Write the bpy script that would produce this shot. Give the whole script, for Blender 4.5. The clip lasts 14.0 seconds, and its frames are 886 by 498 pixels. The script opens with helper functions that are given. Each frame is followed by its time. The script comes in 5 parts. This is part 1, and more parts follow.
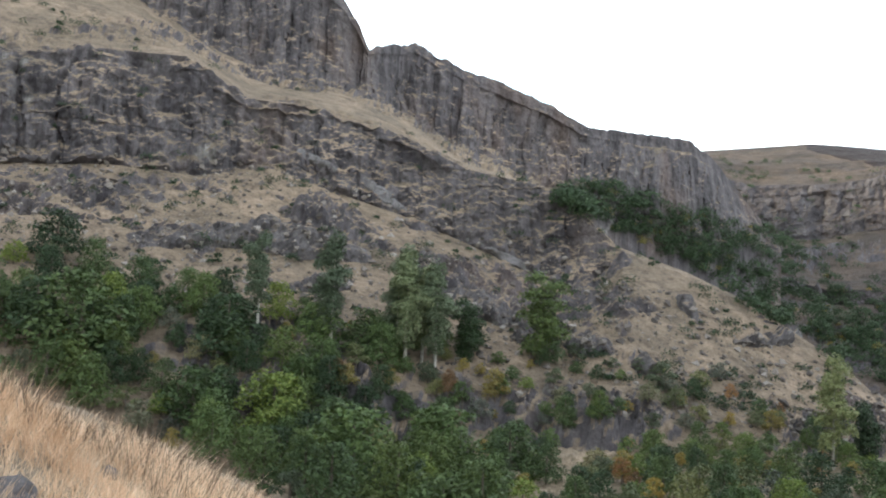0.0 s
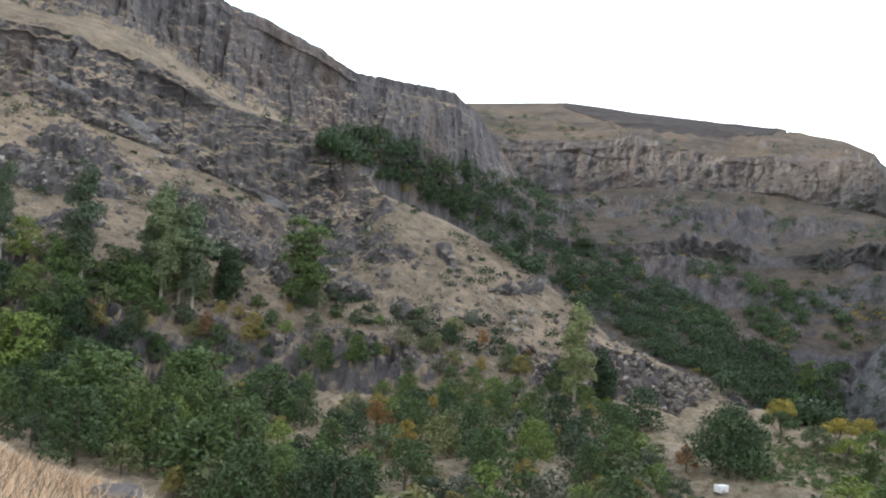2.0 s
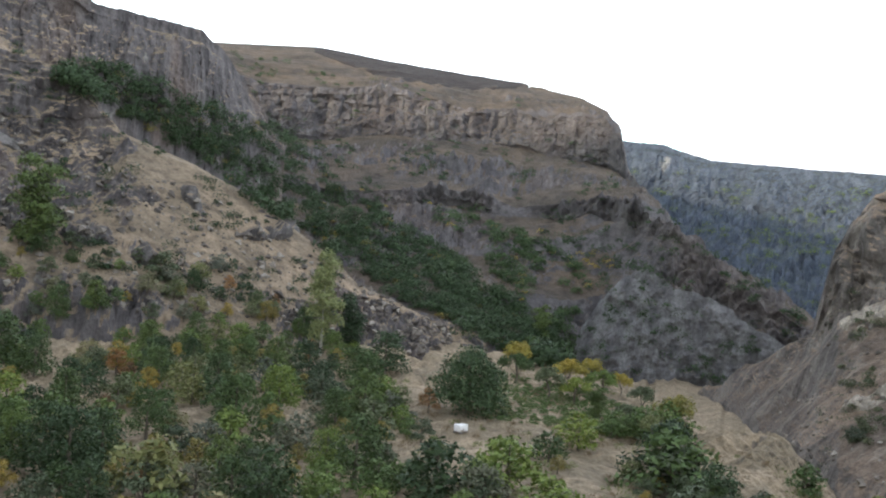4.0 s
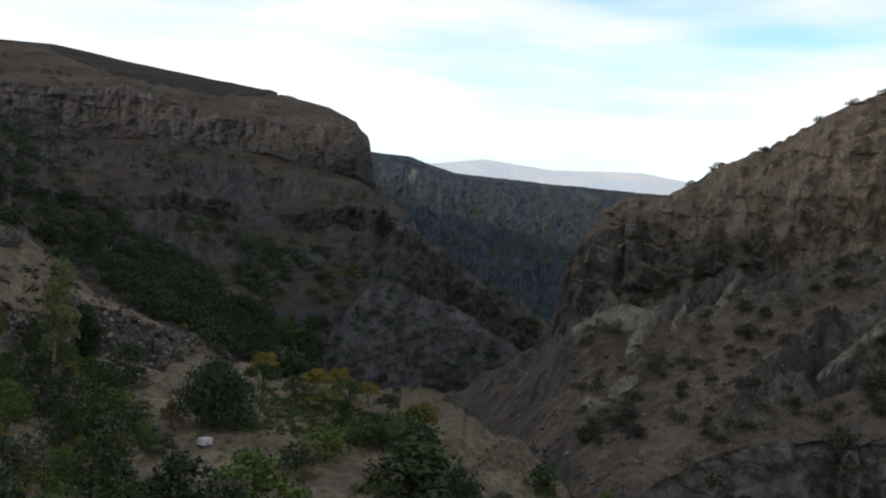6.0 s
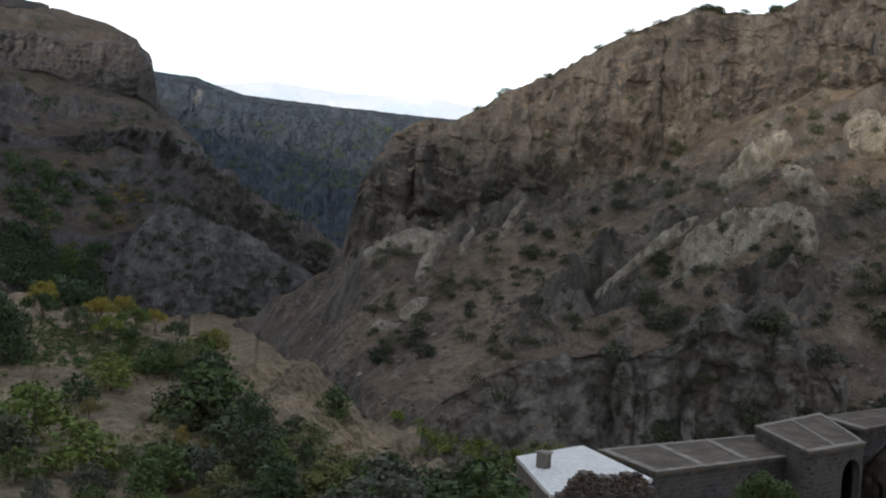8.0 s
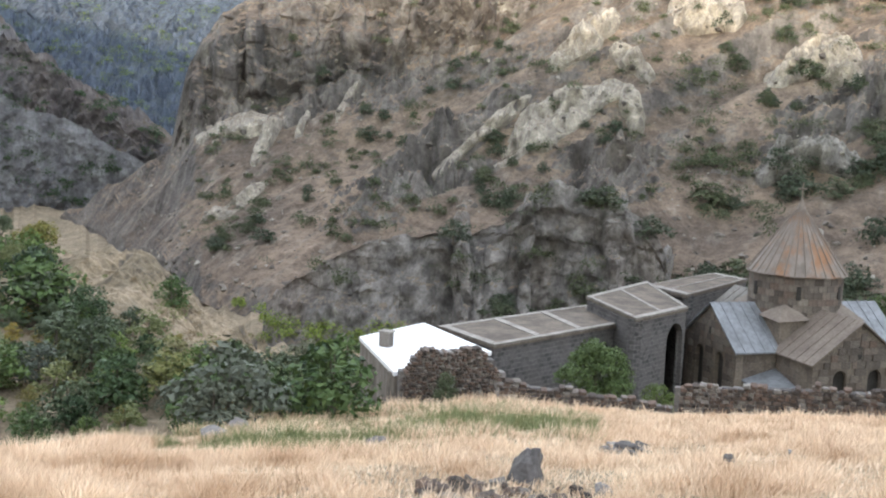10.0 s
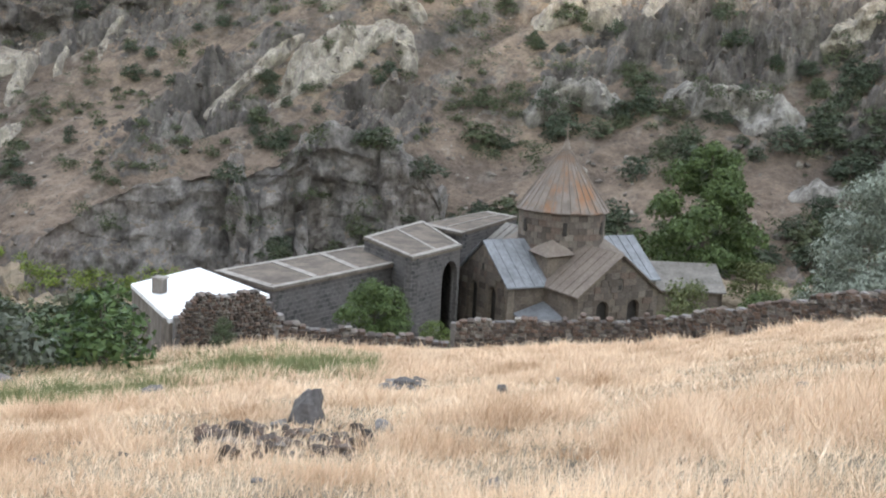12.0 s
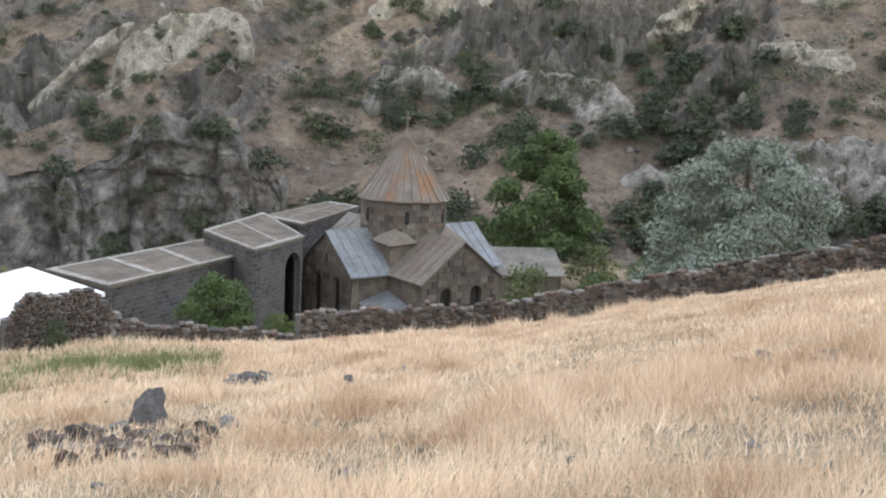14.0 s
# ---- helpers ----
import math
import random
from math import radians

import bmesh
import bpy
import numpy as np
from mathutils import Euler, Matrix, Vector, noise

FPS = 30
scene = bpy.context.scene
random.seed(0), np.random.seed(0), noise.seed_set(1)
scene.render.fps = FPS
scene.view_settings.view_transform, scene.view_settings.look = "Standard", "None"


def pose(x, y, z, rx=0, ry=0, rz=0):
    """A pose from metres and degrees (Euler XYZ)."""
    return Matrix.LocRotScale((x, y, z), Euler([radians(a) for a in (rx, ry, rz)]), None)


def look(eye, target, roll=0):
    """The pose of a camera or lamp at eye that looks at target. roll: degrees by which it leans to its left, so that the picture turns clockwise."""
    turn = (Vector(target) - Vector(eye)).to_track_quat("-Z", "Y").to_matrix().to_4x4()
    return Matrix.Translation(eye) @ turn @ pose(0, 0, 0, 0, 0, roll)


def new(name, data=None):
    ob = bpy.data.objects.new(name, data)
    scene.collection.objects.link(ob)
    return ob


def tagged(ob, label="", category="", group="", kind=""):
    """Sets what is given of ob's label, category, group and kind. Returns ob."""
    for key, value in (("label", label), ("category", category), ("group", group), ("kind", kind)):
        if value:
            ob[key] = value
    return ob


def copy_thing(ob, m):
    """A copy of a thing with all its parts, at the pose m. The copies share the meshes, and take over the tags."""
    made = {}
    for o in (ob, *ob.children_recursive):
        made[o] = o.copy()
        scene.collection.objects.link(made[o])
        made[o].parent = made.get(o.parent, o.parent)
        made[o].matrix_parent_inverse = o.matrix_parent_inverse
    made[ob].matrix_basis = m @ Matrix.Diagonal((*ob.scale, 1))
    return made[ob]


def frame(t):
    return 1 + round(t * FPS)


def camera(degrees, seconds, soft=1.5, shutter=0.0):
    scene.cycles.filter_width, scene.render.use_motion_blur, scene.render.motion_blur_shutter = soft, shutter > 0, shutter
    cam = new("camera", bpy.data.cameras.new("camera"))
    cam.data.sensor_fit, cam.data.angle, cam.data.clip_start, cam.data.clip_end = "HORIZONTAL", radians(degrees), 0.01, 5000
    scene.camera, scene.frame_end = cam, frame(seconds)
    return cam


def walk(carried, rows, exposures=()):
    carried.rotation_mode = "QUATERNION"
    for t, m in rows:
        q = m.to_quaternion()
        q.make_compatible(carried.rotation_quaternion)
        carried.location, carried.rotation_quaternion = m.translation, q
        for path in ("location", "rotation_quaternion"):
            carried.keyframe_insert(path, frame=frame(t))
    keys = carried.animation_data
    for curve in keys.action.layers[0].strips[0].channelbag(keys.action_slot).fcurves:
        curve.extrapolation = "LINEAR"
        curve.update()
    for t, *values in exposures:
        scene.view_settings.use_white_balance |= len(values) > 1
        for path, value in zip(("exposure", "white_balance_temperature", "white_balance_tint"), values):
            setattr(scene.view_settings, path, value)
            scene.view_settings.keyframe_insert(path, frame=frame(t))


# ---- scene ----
cam = camera(45.15, 14.0, soft=2.1)
# seconds, yaw, pitch, roll of a camera turned by hand on one spot
PATH = [
    (0, 0.00, 5.11, -2.69),
    (0.5, -1.54, 4.31, -2.59),
    (1, -4.41, 3.55, -2.84),
    (1.5, -8.26, 3.11, -3.00),
    (2, -12.82, 2.86, -3.83),
    (2.5, -16.59, 2.32, -3.74),
    (3, -19.69, 1.52, -3.76),
    (3.2, -20.85, 1.29, -3.91),
    (5.3, -35.47, 1.72, -4.27),
    (5.5, -36.64, 2.01, -4.31),
    (6, -39.83, 2.39, -4.12),
    (6.5, -43.03, 2.26, -3.82),
    (7, -45.98, 1.66, -3.73),
    (7.5, -48.48, 0.67, -3.84),
    (8, -51.03, -0.95, -3.58),
    (8.2, -51.84, -1.63, -3.71),
    (10.3, -61.45, -7.67, -2.38),
    (10.5, -62.75, -8.09, -2.39),
    (11, -66.47, -8.86, -2.42),
    (11.5, -69.38, -9.09, -2.87),
    (12, -71.79, -9.41, -2.97),
    (12.5, -74.28, -9.85, -2.51),
    (13, -77.13, -10.25, -2.61),
    (13.5, -79.42, -10.00, -2.94),
    (14, -80.36, -9.54, -2.83),
]
walk(cam, [(t, pose(0, 0, 0, 90 + p, r, y)) for t, y, p, r in PATH],
     exposures=[(0, 0.17), (3.2, 0.13), (5.3, -0.8), (6.5, -2.15), (7.4, -1.85), (8.2, -1.0), (10.3, 0.6), (14, 0.4)])

# ---- daylight: a bright hazy sky with thin cloud and a soft low sun ----
SUN_UP, SUN_BEARING = 10.0, -108.0
world = bpy.data.worlds.new("world")
scene.world = world
world.use_nodes = True
wn, wl = world.node_tree.nodes, world.node_tree.links
wn.clear()
w_out = wn.new("ShaderNodeOutputWorld")
w_bg = wn.new("ShaderNodeBackground")
sky = wn.new("ShaderNodeTexSky")
sky.sky_type, sky.sun_disc = "NISHITA", False
sky.sun_elevation, sky.sun_rotation = radians(SUN_UP), radians(SUN_BEARING)
sky.dust_density, sky.air_density = 2.0, 1.0
w_co = wn.new("ShaderNodeTexCoord")
w_map = wn.new("ShaderNodeMapping")
w_map.inputs["Scale"].default_value = (1.0, 1.0, 7.0)
w_noise = wn.new("ShaderNodeTexNoise")
w_noise.inputs["Scale"].default_value, w_noise.inputs["Detail"].default_value = 2.6, 6.0
w_ramp = wn.new("ShaderNodeValToRGB")
w_ramp.color_ramp.elements[0].position, w_ramp.color_ramp.elements[1].position = 0.20, 0.54
w_mix = wn.new("ShaderNodeMix")
w_mix.data_type = "RGBA"
w_mix.inputs["B"].default_value = (37.0, 38.6, 41.0, 1)
w_tint = wn.new("ShaderNodeMix")
w_tint.data_type, w_tint.blend_type = "RGBA", "MULTIPLY"
w_tint.inputs["Factor"].default_value = 1.0
w_tint.inputs["B"].default_value = (6.0, 8.8, 9.0, 1)
wl.new(w_co.outputs["Generated"], w_map.inputs["Vector"])
wl.new(w_map.outputs["Vector"], w_noise.inputs["Vector"])
wl.new(w_noise.outputs["Fac"], w_ramp.inputs["Fac"])
wl.new(w_ramp.outputs["Color"], w_mix.inputs["Factor"])
wl.new(sky.outputs["Color"], w_tint.inputs["A"])
wl.new(w_tint.outputs["Result"], w_mix.inputs["A"])
# haze: the sky is brightest low over the horizon and dims towards the zenith
w_sep = wn.new("ShaderNodeSeparateXYZ")
w_haze = wn.new("ShaderNodeValToRGB")
w_haze.color_ramp.elements[0].position, w_haze.color_ramp.elements[0].color = 0.10, (1, 1, 1, 1)
w_haze.color_ramp.elements[1].position, w_haze.color_ramp.elements[1].color = 0.62, (0.30, 0.31, 0.33, 1)
w_dim = wn.new("ShaderNodeMix")
w_dim.data_type, w_dim.blend_type = "RGBA", "MULTIPLY"
w_dim.inputs["Factor"].default_value = 1.0
wl.new(w_co.outputs["Generated"], w_sep.inputs["Vector"])
wl.new(w_sep.outputs["Z"], w_haze.inputs["Fac"])
wl.new(w_mix.outputs["Result"], w_dim.inputs["A"])
wl.new(w_haze.outputs["Color"], w_dim.inputs["B"])
wl.new(w_dim.outputs["Result"], w_bg.inputs["Color"])
w_bg.inputs["Strength"].default_value = 0.12
wl.new(w_bg.outputs["Background"], w_out.inputs["Surface"])
sun = new("sun", bpy.data.lights.new("sun", "SUN"))
sun.data.energy, sun.data.angle, sun.data.color = 4.6, radians(2), (1.0, 0.85, 0.66)


def polar(bearing, r, z=0.0):
    """A place from its compass bearing in degrees (0 is +y, 90 is +x), distance and height."""
    a = radians(bearing)
    return Vector((r * math.sin(a), r * math.cos(a), z))


sun.matrix_world = look(polar(SUN_BEARING, 100 * math.cos(radians(SUN_UP)), 100 * math.sin(radians(SUN_UP))), (0, 0, 0))


# ---- numpy noise ----
def hash01(*n):
    h = np.zeros_like(np.asarray(n[0], dtype=np.int64))
    for k, v in zip((374761393, 668265263, 2147483647, 1274126177), n):
        h = (h + np.asarray(v, dtype=np.int64) * k) & 0xFFFFFFFF
    h = ((h ^ (h >> 13)) * 1274126177) & 0xFFFFFFFF
    h = ((h ^ (h >> 16)) * 668265263) & 0xFFFFFFFF
    return ((h ^ (h >> 15)) & 0xFFFFFF) / float(0xFFFFFF)


def vnoise(x, y, z):
    xi, yi, zi = np.floor(x), np.floor(y), np.floor(z)
    fx, fy, fz = x - xi, y - yi, z - zi
    fx, fy, fz = (f * f * (3 - 2 * f) for f in (fx, fy, fz))
    xi, yi, zi = (v.astype(np.int64) for v in (xi, yi, zi))
    out = 0
    for dx in (0, 1):
        for dy in (0, 1):
            for dz in (0, 1):
                w = (fx if dx else 1 - fx) * (fy if dy else 1 - fy) * (fz if dz else 1 - fz)
                out = out + w * hash01(xi + dx, yi + dy, zi + dz)
    return out * 2 - 1


def fbm(x, y, z, octaves=4, gain=0.5):
    out, a = 0, 1.0
    for k in range(octaves):
        out = out + a * vnoise(x * 2 ** k + 17.3 * k, y * 2 ** k + 5.1 * k, z * 2 ** k + 9.7 * k)
        a *= gain
    return out


# ---- materials ----
def nodes_of(name):
    m = bpy.data.materials.new(name)
    m.use_nodes = True
    nt = m.node_tree
    bsdf = next(n for n in nt.nodes if n.type == "BSDF_PRINCIPLED")
    bsdf.inputs["Specular IOR Level"].default_value = 0.25
    return m, nt, bsdf


def tex_noise(nt, scale, detail=5.0, stretch=(1, 1, 1), rough=0.6):
    co = nt.nodes.new("ShaderNodeTexCoord")
    mp = nt.nodes.new("ShaderNodeMapping")
    mp.inputs["Scale"].default_value = stretch
    n = nt.nodes.new("ShaderNodeTexNoise")
    n.inputs["Scale"].default_value, n.inputs["Detail"].default_value, n.inputs["Roughness"].default_value = scale, detail, rough
    nt.links.new(co.outputs["Object"], mp.inputs["Vector"])
    nt.links.new(mp.outputs["Vector"], n.inputs["Vector"])
    return n.outputs["Fac"]


def ramp(nt, fac, *stops):
    r = nt.nodes.new("ShaderNodeValToRGB")
    e = r.color_ramp.elements
    while len(e) < len(stops):
        e.new(0.5)
    for el, (p, c) in zip(e, stops):
        el.position, el.color = p, ((c, c, c, 1) if isinstance(c, (int, float)) else (*c, 1))
    nt.links.new(fac, r.inputs["Fac"])
    return r.outputs["Color"]


def mix(nt, fac, a, b, blend="MIX"):
    m = nt.nodes.new("ShaderNodeMix")
    m.data_type, m.blend_type = "RGBA", blend
    for sock, v in (("Factor", fac), ("A", a), ("B", b)):
        if isinstance(v, (int, float)):
            m.inputs[sock].default_value = v
        elif isinstance(v, tuple):
            m.inputs[sock].default_value = (*v, 1)
        else:
            nt.links.new(v, m.inputs[sock])
    return m.outputs["Result"]


def bump(nt, bsdf, fac, strength, distance):
    b = nt.nodes.new("ShaderNodeBump")
    b.inputs["Strength"].default_value, b.inputs["Distance"].default_value = strength, distance
    nt.links.new(fac, b.inputs["Height"])
    nt.links.new(b.outputs["Normal"], bsdf.inputs["Normal"])


def steepness(nt):
    g = nt.nodes.new("ShaderNodeNewGeometry")
    x = nt.nodes.new("ShaderNodeSeparateXYZ")
    nt.links.new(g.outputs["True Normal"], x.inputs["Vector"])
    return x.outputs["Z"]


def land(name, soil_a, soil_b, rock_a, rock_b, lo, hi, unit, rust=0.0, diagonal=False, tall=0.4, pale=(0.42, 0.40, 0.36), pale_at=(0.66, 0.80)):
    """Dry slope where it is flat enough to hold soil, bare rock where it is steep; unit: the size of its patches in metres."""
    m, nt, bsdf = nodes_of(name)
    big = tex_noise(nt, 0.35 / unit, 5)
    fine = tex_noise(nt, 2.2 / unit, 6)
    streak = tex_noise(nt, 1.0 / unit, 5, (1.5, 1.5, tall))
    if diagonal:
        streak.node.inputs["Vector"].links[0].from_node.inputs["Rotation"].default_value = (radians(45), 0, 0)
        streak.node.inputs["Vector"].links[0].from_node.inputs["Scale"].default_value = (0.7, 1.6, 0.22)
    soil = mix(nt, ramp(nt, big, (0.35, 0.0), (0.65, 1.0)), soil_a, soil_b)
    if diagonal:
        soil = mix(nt, ramp(nt, streak, (0.56, 0.0), (0.68, 0.45)), soil, (0.27, 0.235, 0.20))
    soil = mix(nt, 0.75, soil, ramp(nt, fine, (0.32, 0.45), (0.5, 0.95), (0.7, 1.35)), "MULTIPLY")
    rock = mix(nt, ramp(nt, streak, (0.38, 0.0), (0.62, 1.0)), rock_a, rock_b)
    rock = mix(nt, ramp(nt, big, (pale_at[0], 0.0), (pale_at[1], 1.0)), rock, pale)
    rock = mix(nt, 0.6, rock, ramp(nt, fine, (0.3, 0.6), (0.52, 1.0), (0.7, 1.25)), "MULTIPLY")
    if rust:
        rock = mix(nt, ramp(nt, tex_noise(nt, 0.22 / unit, 3, (1, 1, 0.5)), (0.52, 0.0), (0.7, rust)), rock, (0.26, 0.16, 0.10))
    speck = ramp(nt, tex_noise(nt, 9.0 / unit, 4, rough=0.75), (0.36, 0.66), (0.49, 0.97), (0.63, 1.2))
    soil, rock = mix(nt, 0.8, soil, speck, "MULTIPLY"), mix(nt, 0.8, rock, speck, "MULTIPLY")
    s = nt.nodes.new("ShaderNodeMath")
    s.operation = "MULTIPLY_ADD"
    nt.links.new(fine, s.inputs[0])
    s.inputs[1].default_value = 0.35
    nt.links.new(steepness(nt), s.inputs[2])
    nt.links.new(mix(nt, ramp(nt, s.outputs["Value"], (lo, 0.0), (hi, 1.0)), rock, soil), bsdf.inputs["Base Color"])
    bsdf.inputs["Roughness"].default_value = 0.95
    bump(nt, bsdf, fine, 0.6, 0.35 * unit)
    return m


basalt = land("basalt", (0.255, 0.195, 0.137), (0.14, 0.112, 0.08), (0.054, 0.049, 0.052), (0.124, 0.113, 0.114), 0.64, 0.82, 6.0, 0.25, tall=0.13)
tuff = land("tuff", (0.202, 0.152, 0.115), (0.098, 0.076, 0.061), (0.070, 0.063, 0.060), (0.172, 0.154, 0.142), 0.64, 0.85, 7.0, 0.06, diagonal=True)
mesa_rock = land("mesa_rock", (0.105, 0.080, 0.060), (0.052, 0.044, 0.038), (0.062, 0.057, 0.062), (0.118, 0.110, 0.114), 0.80, 0.97, 12.0, 0.15)
# bluish because the air's haze over the distance is mixed into this colour
haze_coloured_rock = land("haze_coloured_rock", (0.05, 0.06, 0.068), (0.036, 0.046, 0.056), (0.045, 0.057, 0.08), (0.072, 0.086, 0.115), 0.7, 0.9, 20.0)
pale_rock = land("pale_rock", (0.30, 0.26, 0.212), (0.19, 0.158, 0.125), (0.205, 0.183, 0.156), (0.365, 0.325, 0.275), 0.92, 1.12, 4.0, tall=0.9)
grey_rock = land("grey_rock", (0.20, 0.16, 0.12), (0.12, 0.098, 0.078), (0.098, 0.09, 0.085), (0.225, 0.208, 0.194), 0.95, 1.10, 4.0, 0.12, tall=1.1)
dome_rock = land("dome_rock", (0.22, 0.18, 0.14), (0.15, 0.125, 0.10), (0.155, 0.143, 0.13), (0.285, 0.265, 0.24), 1.0, 1.15, 4.0, tall=0.9)
face_rock = land("face_rock", (0.13, 0.115, 0.10), (0.08, 0.072, 0.065), (0.088, 0.086, 0.092), (0.165, 0.162, 0.17), 0.9, 1.08, 9.0)
dry_ground = land("dry_ground", (0.295, 0.232, 0.16), (0.18, 0.145, 0.10), (0.15, 0.13, 0.11), (0.22, 0.19, 0.16), 0.42, 0.62, 2.5)


# ---- land forms: sheets hung on lines of (bearing, distance, rise in degrees) ----
def line(knots, b):
    k = np.array(knots, dtype=float)
    r = np.interp(b, k[:, 0], k[:, 1])
    return r, r * np.tan(np.radians(np.interp(b, k[:, 0], k[:, 2])))


def columns(arc, width, seed):
    """Outward stand of basalt columns along a cliff: each its own depth, with a groove between neighbours."""
    u = arc / width
    i = np.floor(u)
    f = u - i
    own = hash01(i.astype(np.int64), np.full(i.shape, seed, dtype=np.int64))
    return own - 0.5 - 0.9 * np.clip(np.abs(f - 0.5) * 2 - 0.6, 0, 1)


def mesh_object(name, verts, faces, material, smooth=False):
    me = bpy.data.meshes.new(name)
    me.vertices.add(len(verts))
    me.vertices.foreach_set("co", np.ascontiguousarray(verts, dtype=np.float32).ravel())
    faces = np.ascontiguousarray(faces, dtype=np.int32)
    k = faces.shape[1]
    me.loops.add(faces.size)
    me.loops.foreach_set("vertex_index", faces.ravel())
    me.polygons.add(len(faces))
    me.polygons.foreach_set("loop_start", np.arange(len(faces), dtype=np.int32) * k)
    me.polygons.foreach_set("loop_total", np.full(len(faces), k, dtype=np.int32))
    me.polygons.foreach_set("use_smooth", np.full(len(faces), smooth))
    me.update(calc_edges=True)
    me.validate()
    me.materials.append(material)
    return new(name, me)


def grid_faces(nr, nc, wrap=False):
    i, j = np.meshgrid(np.arange(nr - 1), np.arange(nc if wrap else nc - 1), indexing="ij")
    j2 = (j + 1) % nc
    return np.stack([i * nc + j, i * nc + j2, (i + 1) * nc + j2, (i + 1) * nc + j], -1).reshape(-1, 4)


def sheet(name, b, lines, material, label, category, seed, wrap=False, rib=0.0, patchy=None, strata=0.0):
    """lines: (knots, rows up to the next line, column depth, column width, roughness). Returns the object."""
    R, Z, COL, WID, ROU = [], [], [], [], []
    for k, (knots, rows, depth, width, rough) in enumerate(lines):
        r0, z0 = line(knots, b)
        if k == len(lines) - 1:
            R.append(r0[None]), Z.append(z0[None]), COL.append(np.zeros((1, len(b)))), ROU.append(np.full((1, len(b)), rough)), WID.append(np.full((1, len(b)), width))
            break
        r1, z1 = line(lines[k + 1][0], b)
        f = (np.arange(rows) / rows)[:, None]
        R.append(r0 + (r1 - r0) * f), Z.append(z0 + (z1 - z0) * f)
        rise = np.clip((z1 - z0) / (np.abs(r1 - r0) + 3) - 0.8, 0, 1)[None]
        COL.append(np.sin(np.pi * np.clip(f * 1.15, 0, 1)) ** 0.4 * depth * rise), ROU.append(np.broadcast_to(rough + (lines[k + 1][4] - rough) * f, (rows, len(b)))), WID.append(np.full((rows, len(b)), width))
    R, Z, COL, ROU, WID = (np.concatenate(v) for v in (R, Z, COL, ROU, WID))
    B = np.radians(np.broadcast_to(b, R.shape))
    X, Y = R * np.sin(B), R * np.cos(B)
    arc = B * np.median(R) + 2.0 * fbm(X / 30, Y / 30, Z / 14, 3)
    dr, dz = np.gradient(R, axis=0), np.gradient(Z, axis=0)
    size = np.hypot(dr, dz) + 1e-6
    nr, nz = -dz / size, dr / size
    bare = np.ones_like(R)
    if patchy:
        patchy, thresh = patchy
        # crags break through smooth scree in patches; cliffs are bare throughout
        if rib:
            n = fbm((Y + Z) / 1.414 / patchy, (Y - Z) / 1.414 / (2.6 * patchy), X / (2 * patchy) + seed, 4)
        else:
            n = fbm(X / patchy, Y / patchy + seed, Z / patchy * 2, 4)
        steep = np.clip((np.abs(nr) - 0.72) / 0.12, 0, 1)
        bare = np.maximum(np.clip((n - thresh) / 0.4, 0, 1), steep)
        ROU = ROU * (0.10 + 1.25 * bare)
    wob = fbm(X / 22 + seed, Y / 22, Z / 22, 5) * ROU * 1.9 + fbm(X / 3.1, Y / 3.1 + seed, Z / 3.1, 3) * ROU * 1.7 + fbm(X / 1.2, Y / 1.2, Z / 1.2 + seed, 2) * np.maximum(ROU, 0.5 * (ROU > 0.12)) * 0.35
    crag = 1 - np.abs(fbm(X / 9 + seed, Y / 9, Z / 12, 5, 0.6))
    wob = wob + ROU * 2.4 * (crag - 0.5) * (ROU > 0.4)
    out = 0.38 * COL * columns(arc, WID, seed) + 0.75 * COL * columns(arc + 7 + 3 * fbm(X / 14, Y / 14, Z / 40, 2), WID * 4.3, seed + 5) + 1.1 * COL * fbm(arc / 34, Z * 0 + seed, Z / 70, 2)
    if strata:
        bed = np.floor((Z + 1.5 * fbm(X / 20, Y / 20, Z * 0, 2)) / 2.3).astype(np.int64)
        out = out + strata * bare * (hash01(bed, np.floor(arc / 17 + 0.8 * fbm(X / 12, Y / 12, Z / 6, 2)).astype(np.int64)) - 0.5)
    if rib:
        p, q = (Y + Z) / 1.414, (Y - Z) / 1.414
        ridge = 1 - 1.5 * np.abs(fbm(p / 19 + seed, q / 80, X / 120, 3))
        wob = wob + rib * (ridge - 0.35) * np.clip(np.arange(R.shape[0]) / 12, 0, 1)[:, None] * np.clip((R.shape[0] - 8 - np.arange(R.shape[0])) / 12, 0, 1)[:, None]
    wob = wob * np.clip(R / 4 - 0.1, 0, 1)
    # soil and rock swell along the slope's own normal, columns stand straight out
    for _ in range(3):
        nr[1:-1], nz[1:-1] = (nr[:-2] + nr[1:-1] + nr[2:]) / 3, (nz[:-2] + nz[1:-1] + nz[2:]) / 3
    R2 = R - out + 0.8 * nr * wob
    Z2 = Z + 0.8 * nz * wob + 0.45 * fbm(X / 9 + 3.3, Y / 9 + seed, Z / 9, 4) * ROU
    verts = np.stack([R2 * np.sin(B), R2 * np.cos(B), Z2], -1).reshape(-1, 3)
    ob = mesh_object(name, verts, grid_faces(*R.shape, wrap), material)
    return tagged(ob, label, category, kind="structure")


# the near massif: talus, a lower cliff of basalt columns, the terrace above it and a dry spur
A_FOOT = [(-60, 120, -12), (-24, 135, -9), (-10, 140, -9), (0, 142, -9), (10, 148, -9), (20, 160, -9), (29, 175, -9)]
A_MID = [(-60, 190, 3), (-24, 200, 4.6), (-10, 200, 3.4), (0, 195, 2.0), (6, 195, 0.8), (10, 198, 1.5), (15, 200, 0.2), (20, 205, -1.8), (24, 205, -3.6), (29, 205, -4.6)]
